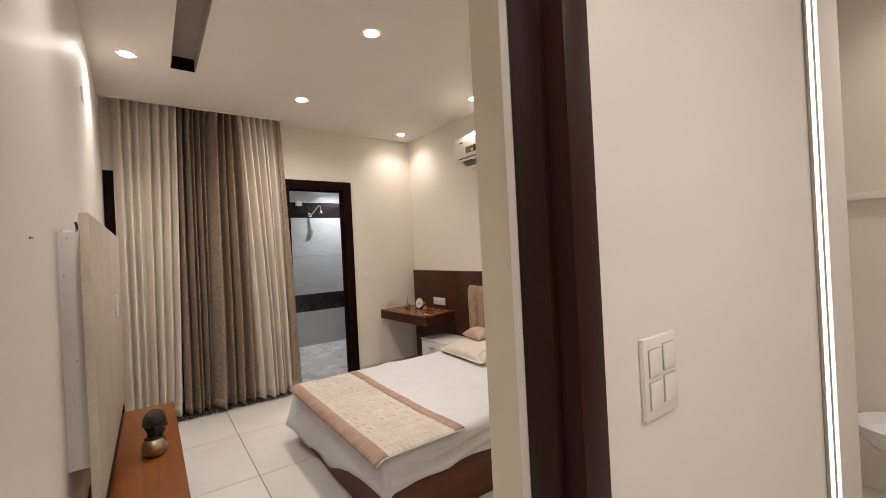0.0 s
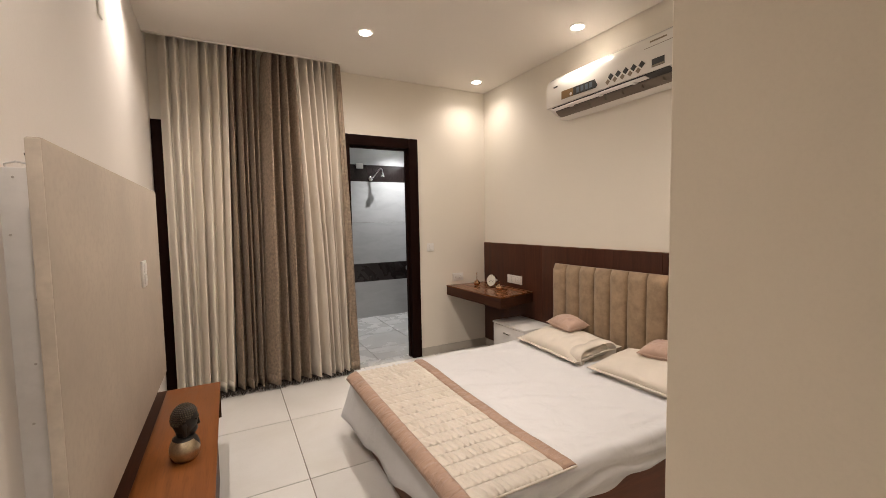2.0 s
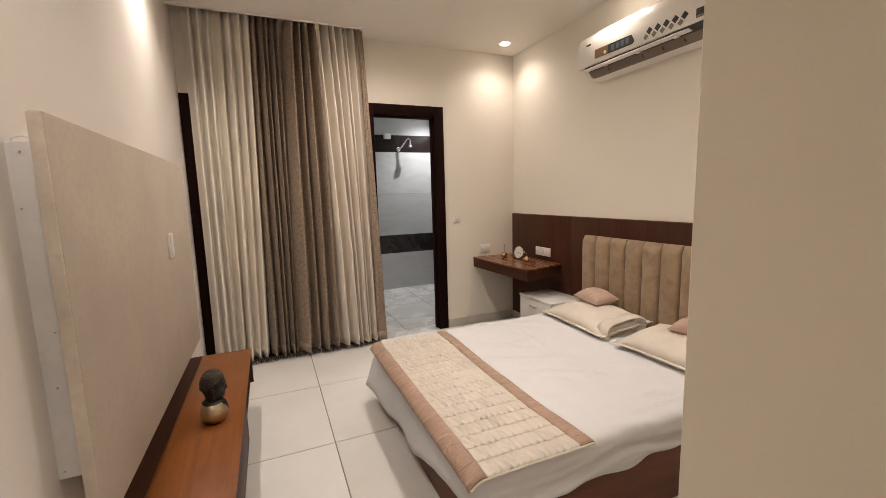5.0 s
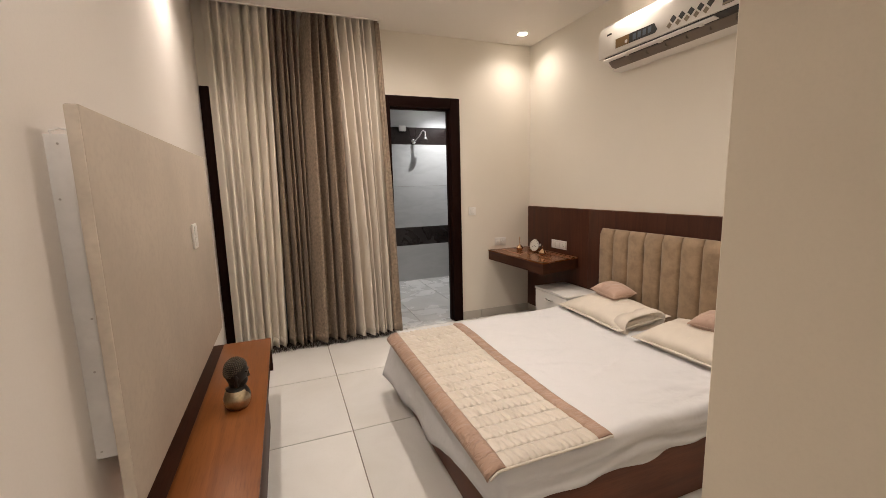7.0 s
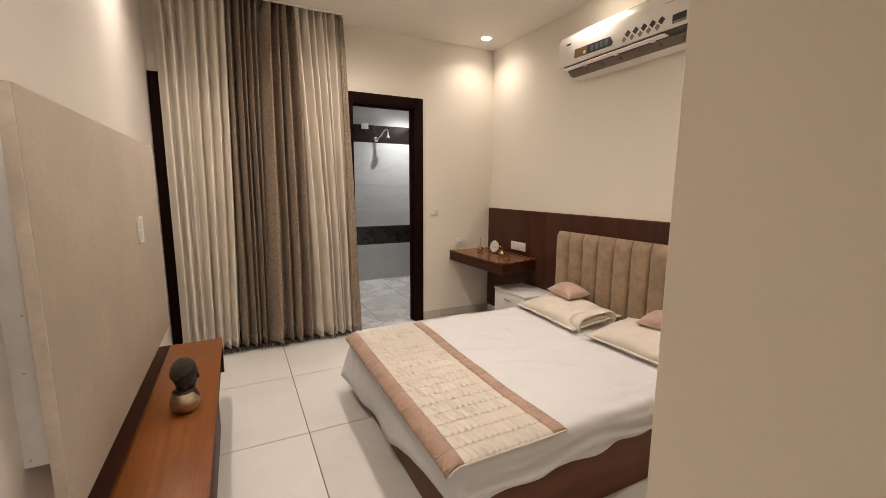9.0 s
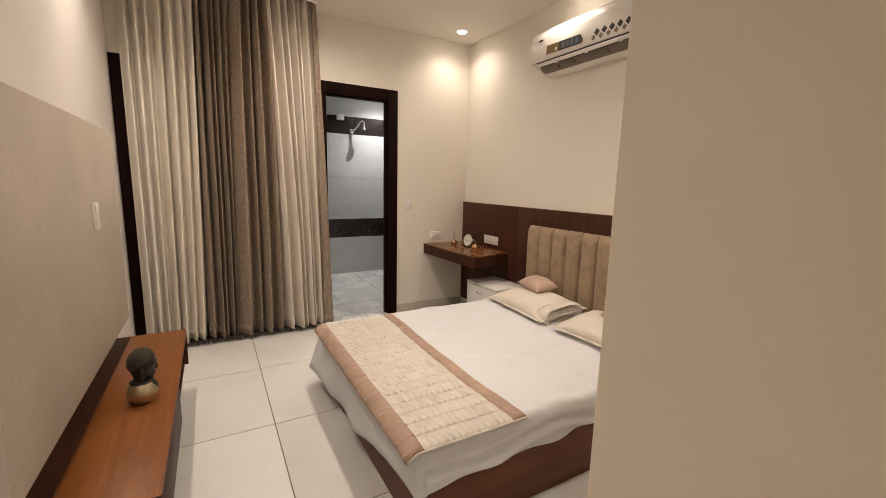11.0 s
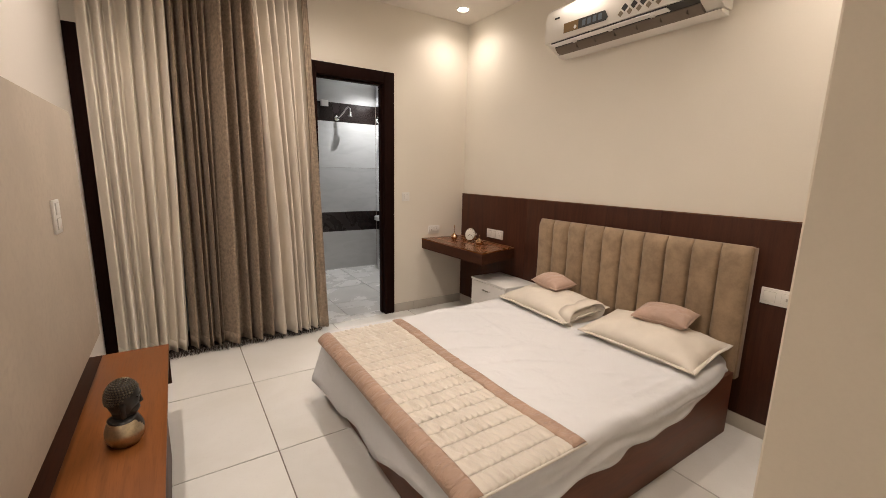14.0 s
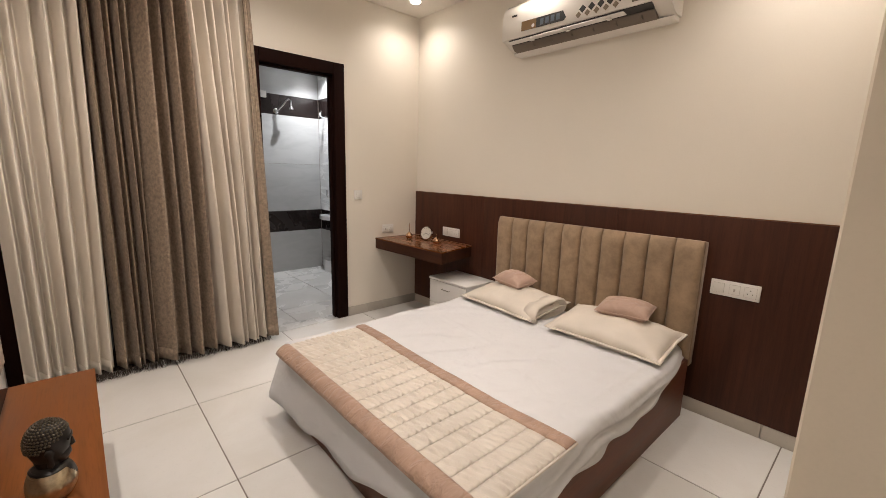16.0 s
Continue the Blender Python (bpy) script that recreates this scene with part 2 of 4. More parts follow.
def moved(bm, m):
    bmesh.ops.transform(bm, matrix=m, verts=bm.verts)
    return bm


def extrude_profile(points, axis, a, b):
    """A closed outline (pairs in the two other axes) drawn out along an axis from a to b."""
    bm = bmesh.new()
    put = {"x": lambda p, q, s: (s, p, q), "y": lambda p, q, s: (p, s, q), "z": lambda p, q, s: (p, q, s)}[axis]
    first = [bm.verts.new(put(p, q, a)) for p, q in points]
    last = [bm.verts.new(put(p, q, b)) for p, q in points]
    k = len(points)
    for i in range(k):
        bm.faces.new((first[i], first[(i + 1) % k], last[(i + 1) % k], last[i]))
    bm.faces.new(first[::-1])
    bm.faces.new(last)
    bmesh.ops.recalc_face_normals(bm, faces=bm.faces)
    return bm


def lathe(profile, centre, seg=24):
    """Pairs of radius and height, turned round an upright axis."""
    bm = bmesh.new()
    rings = [[bm.verts.new((centre[0] + r * math.cos(2 * math.pi * i / seg), centre[1] + r * math.sin(2 * math.pi * i / seg), centre[2] + z)) for i in range(seg)] for r, z in profile]
    for a, b in zip(rings, rings[1:]):
        for i in range(seg):
            bm.faces.new((a[i], a[(i + 1) % seg], b[(i + 1) % seg], b[i]))
    bm.faces.new(rings[0][::-1])
    bm.faces.new(rings[-1])
    bmesh.ops.recalc_face_normals(bm, faces=bm.faces)
    return bm


def tube(points, radius, seg=10):
    bm = bmesh.new()
    pts = [Vector(p) for p in points]
    rings = []
    for i, p in enumerate(pts):
        d = (pts[min(i + 1, len(pts) - 1)] - pts[max(i - 1, 0)]).normalized()
        side = d.cross(Vector((0, 0, 1)) if abs(d.z) < 0.9 else Vector((1, 0, 0))).normalized()
        up = side.cross(d)
        rings.append([bm.verts.new(p + radius * (math.cos(2 * math.pi * k / seg) * side + math.sin(2 * math.pi * k / seg) * up)) for k in range(seg)])
    for a, b in zip(rings, rings[1:]):
        for k in range(seg):
            bm.faces.new((a[k], a[(k + 1) % seg], b[(k + 1) % seg], b[k]))
    bm.faces.new(rings[0][::-1])
    bm.faces.new(rings[-1])
    bmesh.ops.recalc_face_normals(bm, faces=bm.faces)
    return bm


def sheet_of(rows):
    """A surface through rows of points."""
    bm = bmesh.new()
    grid = [[bm.verts.new(p) for p in row] for row in rows]
    for a, b in zip(grid, grid[1:]):
        for i in range(len(a) - 1):
            bm.faces.new((a[i], a[i + 1], b[i + 1], b[i]))
    return bm


def mesh_object(name, bm, mat, angle=38):
    me = bpy.data.meshes.new(name)
    bm.to_mesh(me)
    bm.free()
    for p in me.polygons:
        p.use_smooth = True
    me.set_sharp_from_angle(angle=radians(angle))
    for m in mat if isinstance(mat, (list, tuple)) else (mat,):
        me.materials.append(m)
    return new(name, me)


def thing(name, at, label, category, group="", kind=""):
    ob = new(name)
    ob.empty_display_size = 0.05
    ob.location = at
    return tagged(ob, label, category, group, kind)


def part(name, bm, mat, parent, label="", angle=38):
    ob = mesh_object(name, bm, mat, angle)
    ob.parent = parent
    if parent.type == "EMPTY":
        ob.matrix_parent_inverse = Matrix.Translation(parent.location).inverted()
    return tagged(ob, label)


def single(name, bm, mat, label, category, group="", kind="", angle=38):
    return tagged(mesh_object(name, bm, mat, angle), label, category, group, kind)


def solid(ob, thick, offset=0.0):
    mod = ob.modifiers.new("thickness", "SOLIDIFY")
    mod.thickness, mod.offset = thick, offset
    return ob


# ---- structure ----
LEFT, RIGHT, FAR = -0.12, 3.02, 5.0
X0, X1, Y0 = -0.2, 3.6, -2.2  # outer limits of floor and lobby
floor = single("floor", box((X0, Y0, -0.12), (X1, 5.02, -0.004)), GROUT, "white square floor tiles with thin grey-brown joints", "floor", kind="structure")
wall_west = single("wall_west", extrude_profile([(-0.25, Y0), (0.034, Y0), (-0.0995, 5.12), (-0.25, 5.12)], "z", 0, CEIL + 0.25), PAINT_WEST, "off-white painted plaster wall", "wall", kind="structure")
wall_east = single("wall_east", box((RIGHT, 1.645, 0), (RIGHT + 0.12, 5.12, CEIL + 0.25)), PAINT, "cream painted plaster wall above the dark bed panel", "wall", kind="structure")
# far wall with the curtained glass door and the bathroom door
wall_north = single(
    "wall_north",
    join(
        box((LEFT, FAR, 2.285), (1.36, 5.12, CEIL + 0.25)),
        box((1.36, FAR, 0), (1.366, 5.12, CEIL + 0.25)),
        box((1.366, FAR, 2.30), (2.185, 5.12, CEIL + 0.25)),
        box((2.185, FAR, 0), (RIGHT, 5.12, CEIL + 0.25)),
    ),
    PAINT, "cream painted wall with a dark-framed bathroom doorway", "wall", kind="structure",
)
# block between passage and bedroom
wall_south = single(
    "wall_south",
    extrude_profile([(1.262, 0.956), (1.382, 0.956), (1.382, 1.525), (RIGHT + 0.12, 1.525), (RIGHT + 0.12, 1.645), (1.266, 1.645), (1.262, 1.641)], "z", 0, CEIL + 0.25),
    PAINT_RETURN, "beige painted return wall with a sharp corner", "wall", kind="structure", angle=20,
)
wall_entrance = single(
    "wall_entrance",
    join(box((0.797, 0.82, 0), (2.58, 0.956, CEIL + 0.25), 0.003), box((0.733, 0.9335, 0), (0.798, 0.955, 2.339), 0.003), box((LEFT, 0.82, 2.34), (0.796, 0.955, CEIL + 0.25))),
    PAINT_LOBBY, "pale painted lobby wall beside the bedroom entrance", "wall", kind="structure",
)
single("wall_niche", box((2.58, 1.30, 0), (3.5, 1.42, CEIL + 0.25)), PAINT, "cream painted lobby niche wall", "wall", kind="structure")
single("wall_niche_side", box((2.46, 0.956, 0), (2.58, 1.42, CEIL + 0.25)), PAINT, "cream painted side of the lobby niche", "wall", kind="structure")
single("wall_lobby_east", box((3.40, Y0, 0), (3.52, 1.30, CEIL + 0.25)), PAINT, "cream painted lobby wall", "wall", kind="structure")
single("wall_lobby_south", box((LEFT, Y0 - 0.12, 0), (3.52, Y0, CEIL + 0.25)), PAINT_LOBBY, "pale painted lobby wall", "wall", kind="structure")

SX0, SX1, SY0, SY1 = 0.382, 0.543, 1.95, 3.97  # light slot
PX1, PY0 = 1.356, 4.80  # curtain pocket
TOP = CEIL + 0.25
ceiling = single(
    "ceiling",
    join(
        box((LEFT, Y0, CEIL), (SX0, PY0, TOP)),
        box((SX1, Y0, CEIL), (3.52, PY0, TOP)),
        box((SX0, Y0, CEIL), (SX1, SY0, TOP)),
        box((SX0, SY1, CEIL), (SX1, PY0, TOP)),
        box((SX0, SY0, CEIL + 0.10), (SX1, SY1, TOP)),
        box((PX1, PY0, CEIL), (RIGHT, FAR, TOP)),
        box((LEFT, PY0, CEIL + 0.16), (PX1, FAR, TOP)),
    ),
    PAINT_CEIL, "cream white flat ceiling with a long recessed slot", "ceiling", kind="structure",
)
# lining of the slot: darker than the ceiling, nearly black at the far end
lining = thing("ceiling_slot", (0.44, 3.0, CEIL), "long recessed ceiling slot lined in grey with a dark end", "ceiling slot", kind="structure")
part("slot_bed", box((SX0 + 0.002, SY0 + 0.002, CEIL + 0.094), (SX1 - 0.002, SY1 - 0.002, CEIL + 0.098)), SLOT_GREY, lining)
part("slot_side", box((SX0 + 0.001, SY0 + 0.002, CEIL + 0.001), (SX0 + 0.006, SY1 - 0.002, CEIL + 0.093)), SLOT_GREY, lining)
part("slot_side", box((SX1 - 0.006, SY0 + 0.002, CEIL + 0.001), (SX1 - 0.001, SY1 - 0.002, CEIL + 0.093)), SLOT_GREY, lining)
part("slot_end", box((SX0 + 0.007, SY1 - 0.008, CEIL + 0.001), (SX1 - 0.007, SY1 - 0.002, CEIL + 0.093)), FRAME_WOOD, lining, "near-black end of the slot")
# thin lip along the curtain pocket
single("pelmet_lip", box((LEFT, PY0 - 0.012, CEIL - 0.011), (PX1 + 0.008, PY0, CEIL + 0.002), 0.002), PAINT_CEIL, "slim cream lip along the curtain pocket", "trim", kind="structure")

# bathroom shell
BY, BX = 7.12, 2.94
single("bath_floor", box((1.0, 5.02, -0.12), (3.1, 7.3, -0.006)), GROUT, "pale grey bathroom floor tiles", "floor", kind="structure")
bath_north = single("wall_bath_north", box((1.0, BY + 0.006, 0), (3.1, BY + 0.12, 2.95)), GROUT, "grey stone tiles with two dark bands", "wall", kind="structure")
bath_east = single("wall_bath_east", box((BX + 0.006, 5.12, 0), (BX + 0.12, BY + 0.006, 2.95)), GROUT, "grey stone tiles with two dark bands", "wall", kind="structure")
single("wall_bath_west", box((0.9, 5.12, 0), (1.02, BY + 0.12, 2.95)), BATH_TILE, "grey tiled bathroom wall", "wall", kind="structure")
single("bath_ceiling", box((0.9, 5.12, 2.75), (3.06, BY + 0.12, 2.95)), BATH_PAINT, "white bathroom ceiling", "ceiling", kind="structure")


# ---- doors and windows ----
def door_frame(name, x0, x1, y0, y1, top, width, mat, label, lip=0.0):
    """Two jambs with a rebate and a head."""
    d = thing(name, ((x0 + x1) / 2, y0, 0), label, "door frame", kind="structure")
    mid = (y0 + y1) / 2
    for a, b, sgn in ((x0, x0 + width, 1), (x1 - width, x1, -1)):
        stop = (b, b + 0.014) if sgn > 0 else (a - 0.014, a)
        part("jamb", join(box((a, y0, 0), (b, y1, top), 0.004), box((stop[0], mid - 0.02, 0), (stop[1], mid + 0.035, top - width), 0.003)), mat, d)
    part("head", join(box((x0 + width, y0 + 0.001, top - width), (x1 - width, y1, top), 0.004), box((x0 + width + 0.014, mid - 0.02, top - width - 0.014), (x1 - width - 0.014, mid + 0.035, top - width), 0.002)), mat, d)
    return d


door_frame("door_1", 1.368, 2.183, 4.985, 5.125, 2.298, 0.10, FRAME_WOOD, "near-black wooden frame of the open bathroom doorway")
door_frame("door_2", -0.03, 0.796, 0.815, 0.932, 2.338, 0.066, JAMB_WOOD, "dark brown wooden frame of the bedroom entrance")
single("threshold", box((1.47, 4.99, -0.004), (2.08, 5.13, 0.004), 0.001), BATH_FLOOR, "pale grey stone threshold strip", "threshold", kind="structure")

glass_door = thing("window_1", (0.64, 5.03, 0), "dark-framed glass door behind the closed curtains", "glass door", kind="structure")
for a, b in ((-0.096, -0.021), (0.60, 0.68), (1.28, 1.358)):
    part("window_frame", box((a, 4.985, 0), (b, 5.10, 2.283), 0.004), FRAME_WOOD, glass_door)
for a, b in ((-0.021, 0.60), (0.68, 1.28)):
    part("rail", box((a, 4.99, 2.20), (b, 5.095, 2.283), 0.004), FRAME_WOOD, glass_door)
    part("rail", box((a, 4.99, 0.0), (b, 5.095, 0.12), 0.004), FRAME_WOOD, glass_door)
    part("pane", box((a, 5.04, 0.12), (b, 5.05, 2.20)), GLASS_DARK, glass_door, "dark night-time glass pane")

# ---- curtains ----
def curtain(name, top, bottom, widths, mat, label, z1=2.97, z0=0.045, y_top=4.96, y_bot=4.96, amp=(0.095, 0.105), seed=0, ease=1.0, lean=0.35, sharp=1.05):
    """A pleated drop: widths are the folds' shares from one side to the other; each fold leans over the next valley."""
    rnd = random.Random(seed)
    pleats = len(widths)
    size = [rnd.uniform(0.8, 1.12) * min(1.25, (w * pleats / sum(widths)) ** 0.5) for w in widths]
    tilt = [lean * rnd.uniform(0.5, 1.5) for _ in range(pleats)]
    flat = [rnd.uniform(0.75, 1.25) for _ in range(pleats)]
    edges = [sum(widths[:k]) / sum(widths) for k in range(pleats + 1)]
    even = [k / pleats for k in range(pleats + 1)]
    step = 24
    nu, nv = pleats * step, 30
    rows = []
    for j in range(nv + 1):
        v = j / nv
        spread = min(1.0, 0.25 + v * 1.1)
        row = []
        for i in range(nu + 1):
            n = min(i // step, pleats - 1)
            f = i / step - n
            a0 = even[n] + (edges[n] - even[n]) * spread
            a1 = even[n + 1] + (edges[n + 1] - even[n + 1]) * spread
            wob = 0.05 * noise.noise((v * 2.1, n * 3.3, seed))
            g = min(1.0, max(0.0, f + wob * math.sin(math.pi * f)))
            u = a0 + (a1 - a0) * f
            pitch = (a1 - a0) * abs(bottom[1] - bottom[0])
            fold = (0.5 - 0.5 * math.cos(2 * math.pi * g)) ** (sharp * flat[n])
            deep = (amp[0] + (amp[1] - amp[0]) * min(1, v * 1.4)) * size[n] * (1 + 0.18 * noise.noise((v * 1.6, n * 1.7, seed + 9)))
            x = top[0] + (top[1] - top[0]) * u + v**ease * (bottom[0] - top[0] + (bottom[1] - bottom[0] - top[1] + top[0]) * u)
            x += pitch * tilt[n] * fold
            x += 0.012 * noise.noise((u * 3.0 + seed, v * 1.6, 0)) * v
            y = y_top + (y_bot - y_top) * v - deep * fold + 0.016 * noise.noise((u * 2.2, v * 2.0, seed + 5.0)) * v
            y += 0.006 * noise.noise((u * 14.0, v * 3.0, seed + 2.0))
            z = z1 + (z0 - z1) * v + (0.010 * noise.noise((u * 5.0, seed, 3.0))) * (v == 1)
            row.append((x, y, z))
        rows.append(row)
    c = thing(name, ((bottom[0] + bottom[1]) / 2, y_bot, z0), label, "curtain", "curtains in front of the glass door")
    solid(part("drop", sheet_of(rows), mat, c, angle=80), 0.003)
    hem = [[(x, y - 0.0022, z + dz) for x, y, z in rows[-1]] for dz in (0.002, 0.085)]
    solid(part("hem", sheet_of(hem), mat, c, angle=80), 0.001)
    # heading hooks on the rail
    for n in range(pleats):
        x = top[0] + (top[1] - top[0]) * (n + 0.5) / pleats
        part("hook", tube([(x, y_top + 0.004, z1 - 0.02), (x, y_top + 0.006, z1 + 0.022), (x, y_top + 0.014, z1 + 0.03)], 0.002, 6), STEEL, c)
    return c


single("curtain_rail", box((-0.09, 4.955, 3.0), (PX1 - 0.01, 4.985, 3.0295), 0.003), WHITE_PLASTIC, "white ceiling-mounted curtain rail inside the pocket", "curtain rail")
curtain("curtain", (-0.02, 0.47), (-0.02, 0.405), (1.1, 1.0, 0.8, 1.0, 1.15, 0.9, 1.0), CREAM_CLOTH, "cream linen pleated curtain drawn closed", seed=3, lean=0.3, sharp=1.25)
curtain("curtain", (0.465, 0.69), (0.415, 0.655), (1.2, 1.0, 0.8, 0.8, 0.6), TAUPE_CLOTH, "taupe linen pleated curtain drawn closed", amp=(0.10, 0.11), seed=8, ease=0.5, sharp=1.4)
curtain("curtain", (0.765, 0.935), (0.625, 1.03), (1.6, 0.7, 1.0, 0.9), TAUPE_CLOTH, "taupe linen pleated curtain with wide folds", amp=(0.11, 0.125), seed=11, y_top=4.95, y_bot=4.95, ease=0.3, lean=0.3, sharp=1.2)
curtain("curtain", (0.925, 1.35), (1.025, 1.40), (1.5, 1.2, 0.8, 0.9, 0.6, 0.8, 0.6), CREAM_CLOTH, "cream linen pleated curtain beside the doorway", amp=(0.11, 0.12), seed=5, lean=0.42, sharp=1.3)
curtain("curtain", (1.32, 1.352), (1.385, 1.468), (1.0,), TAUPE_CLOTH, "narrow taupe linen edge of the curtain beside the doorway", amp=(0.005, 0.03), seed=7, sharp=0.7, y_top=4.865, y_bot=4.86, ease=0.7)
tassel = thing("curtain_weight", (0.668, 4.85, 0.0), "tiny white cord weight hanging from the curtain hem", "curtain weight")
part("cord", tube([(0.666, 4.862, 0.052), (0.668, 4.853, 0.035), (0.668, 4.85, 0.014)], 0.0016, 6), WHITE_PLASTIC, tassel)
part("bead", lathe([(0.002, 0.0), (0.0055, 0.004), (0.0055, 0.011), (0.002, 0.016)], (0.668, 4.85, 0.0), 10), WHITE_PLASTIC, tassel)

# dark strands modelled in place of the ragged shade under the hems
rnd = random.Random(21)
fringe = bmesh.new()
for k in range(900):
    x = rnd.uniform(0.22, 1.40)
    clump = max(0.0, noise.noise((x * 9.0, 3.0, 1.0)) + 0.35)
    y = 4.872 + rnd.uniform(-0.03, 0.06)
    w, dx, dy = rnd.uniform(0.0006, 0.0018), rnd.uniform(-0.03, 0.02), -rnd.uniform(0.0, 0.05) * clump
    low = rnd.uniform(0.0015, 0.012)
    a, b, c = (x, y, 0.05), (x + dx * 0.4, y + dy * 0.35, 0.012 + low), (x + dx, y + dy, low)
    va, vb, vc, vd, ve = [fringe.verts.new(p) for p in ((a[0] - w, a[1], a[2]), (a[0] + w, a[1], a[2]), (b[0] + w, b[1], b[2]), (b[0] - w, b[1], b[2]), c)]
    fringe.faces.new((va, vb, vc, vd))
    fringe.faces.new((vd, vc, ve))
single("hem_shade_strands", fringe, HEM_SHADE, "dark ragged strands imitating the shade under the curtain hems", "fringe", kind="stuff")

# ---- downlights ----
def downlight(x, y, group):
    d = thing("downlight", (x, y, CEIL), "round recessed white ceiling downlight, switched on", "downlight", group)
    part("rim", lathe([(0.042, -0.004), (0.056, -0.007), (0.060, -0.003), (0.060, 0.0)], (x, y, CEIL), 28), WHITE_PLASTIC, d)
    part("diffuser", lathe([(0.040, -0.0095), (0.041, -0.0055), (0.041, -0.0045)], (x, y, CEIL), 28), LAMP_GLOW, d, "glowing warm white diffuser")
    return d


for lx, ly, watts, beam in DOWNLIGHTS:
    downlight(lx, ly, "bedroom ceiling downlights")
for lx, ly, watts, beam in LOBBY_LIGHTS:
    downlight(lx, ly, "lobby ceiling downlights")
bl = thing("ceiling_light", (2.62, 6.60, 2.75), "round white bathroom ceiling light, switched on", "ceiling light")
part("housing", lathe([(0.11, -0.035), (0.115, -0.02), (0.115, 0.0)], (2.62, 6.60, 2.75), 28), WHITE_PLASTIC, bl)
part("diffuser", lathe([(0.09, -0.040), (0.10, -0.037), (0.10, -0.0355)], (2.62, 6.60, 2.75), 28), glow("bath_diffuser", (0.95, 0.97, 1.0), 8.0), bl)

# ---- bed wall panel ----
panel = thing("wall_panel", (3.0, 3.3, 0.085), "dark walnut veneer wall panel behind the bed", "wall panel", kind="structure")
PANEL_JOINTS = [1.647, 2.82, 4.02, 4.998]
for a, b in zip(PANEL_JOINTS, PANEL_JOINTS[1:]):
    part("panel_board", box((3.0, a + 0.001, 0.085), (3.019, b - 0.001, 1.194), 0.0015), DARK_WOOD, panel)
part("edge_band", box((3.0005, 1.647, 1.1945), (3.0195, 4.998, 1.1995), 0.001), SHELF_WOOD, panel, "thin lighter top edge")

# ---- bed ----
bed = thing("bed", (2.0, 3.02, 0), "double bed with reddish-brown wooden box frame and tan suede headboard", "bed")
BX0, BX1, BY0, BY1 = 1.128, 2.90, 2.268, 3.775
part("side_rail", box((BX0 + 0.024, BY0, 0.0), (BX1, BY0 + 0.025, 0.36), 0.003), BED_WOOD, bed)
part("side_rail", box((BX0 + 0.024, BY1 - 0.025, 0.0), (BX1, BY1, 0.36), 0.003), BED_WOOD, bed)
part("foot_board", box((BX0, BY0 - 0.004, 0.0), (BX0 + 0.022, BY1 + 0.004, 0.36), 0.004), BED_WOOD, bed)
part("slat_base", box((BX0 + 0.024, BY0 + 0.026, 0.20), (BX1, BY1 - 0.026, 0.225)), BED_WOOD, bed)
headboard = part("headboard", box((2.945, 2.275, 0.30), (2.998, 3.778, 1.045), 0.004), VELVET, bed, "tan suede headboard with vertical channels")
CH = 10
for i in range(CH):
    a, b = 2.276 + i * 1.502 / CH, 2.276 + (i + 1) * 1.502 / CH
    rows = []
    for j in range(17):
        z = 0.33 + (1.052 - 0.33) * j / 16
        row = []
        for k in range(13):
            s = 0.5 - 0.5 * math.cos(math.pi * k / 12)
            crown = (max(0.0, 1 - abs(2 * s - 1) ** 4.5)) ** 0.6
            cap = min(1.0, max(0.0, (1.058 - z) / 0.035)) ** 0.5
            row.append((2.945 - 0.016 * cap - 0.038 * crown * cap + 0.003 * noise.noise((i * 3.1, s * 2, z * 5)), a + (b - a) * s, z))
        rows.append(row)
    bm = sheet_of(rows)
    bm.verts.ensure_lookup_table()
    top_row = [bm.verts[16 * 13 + k] for k in range(13)]
    back = [bm.verts.new((2.946, y, z)) for y, z in ((a, 0.33), (b, 0.33), (b, 1.055), (a, 1.055))]
    bm.faces.new(top_row + [back[2], back[3]])
    bmesh.ops.recalc_face_normals(bm, faces=bm.faces)
    part("channel", bm, VELVET, headboard, angle=60)
mattress = single("mattress", box((BX0 + 0.03, BY0 + 0.06, 0.226), (2.88, BY1 - 0.03, 0.425), 0.035, 4), SHEET, "white covered mattress lying in the bed box", "mattress")


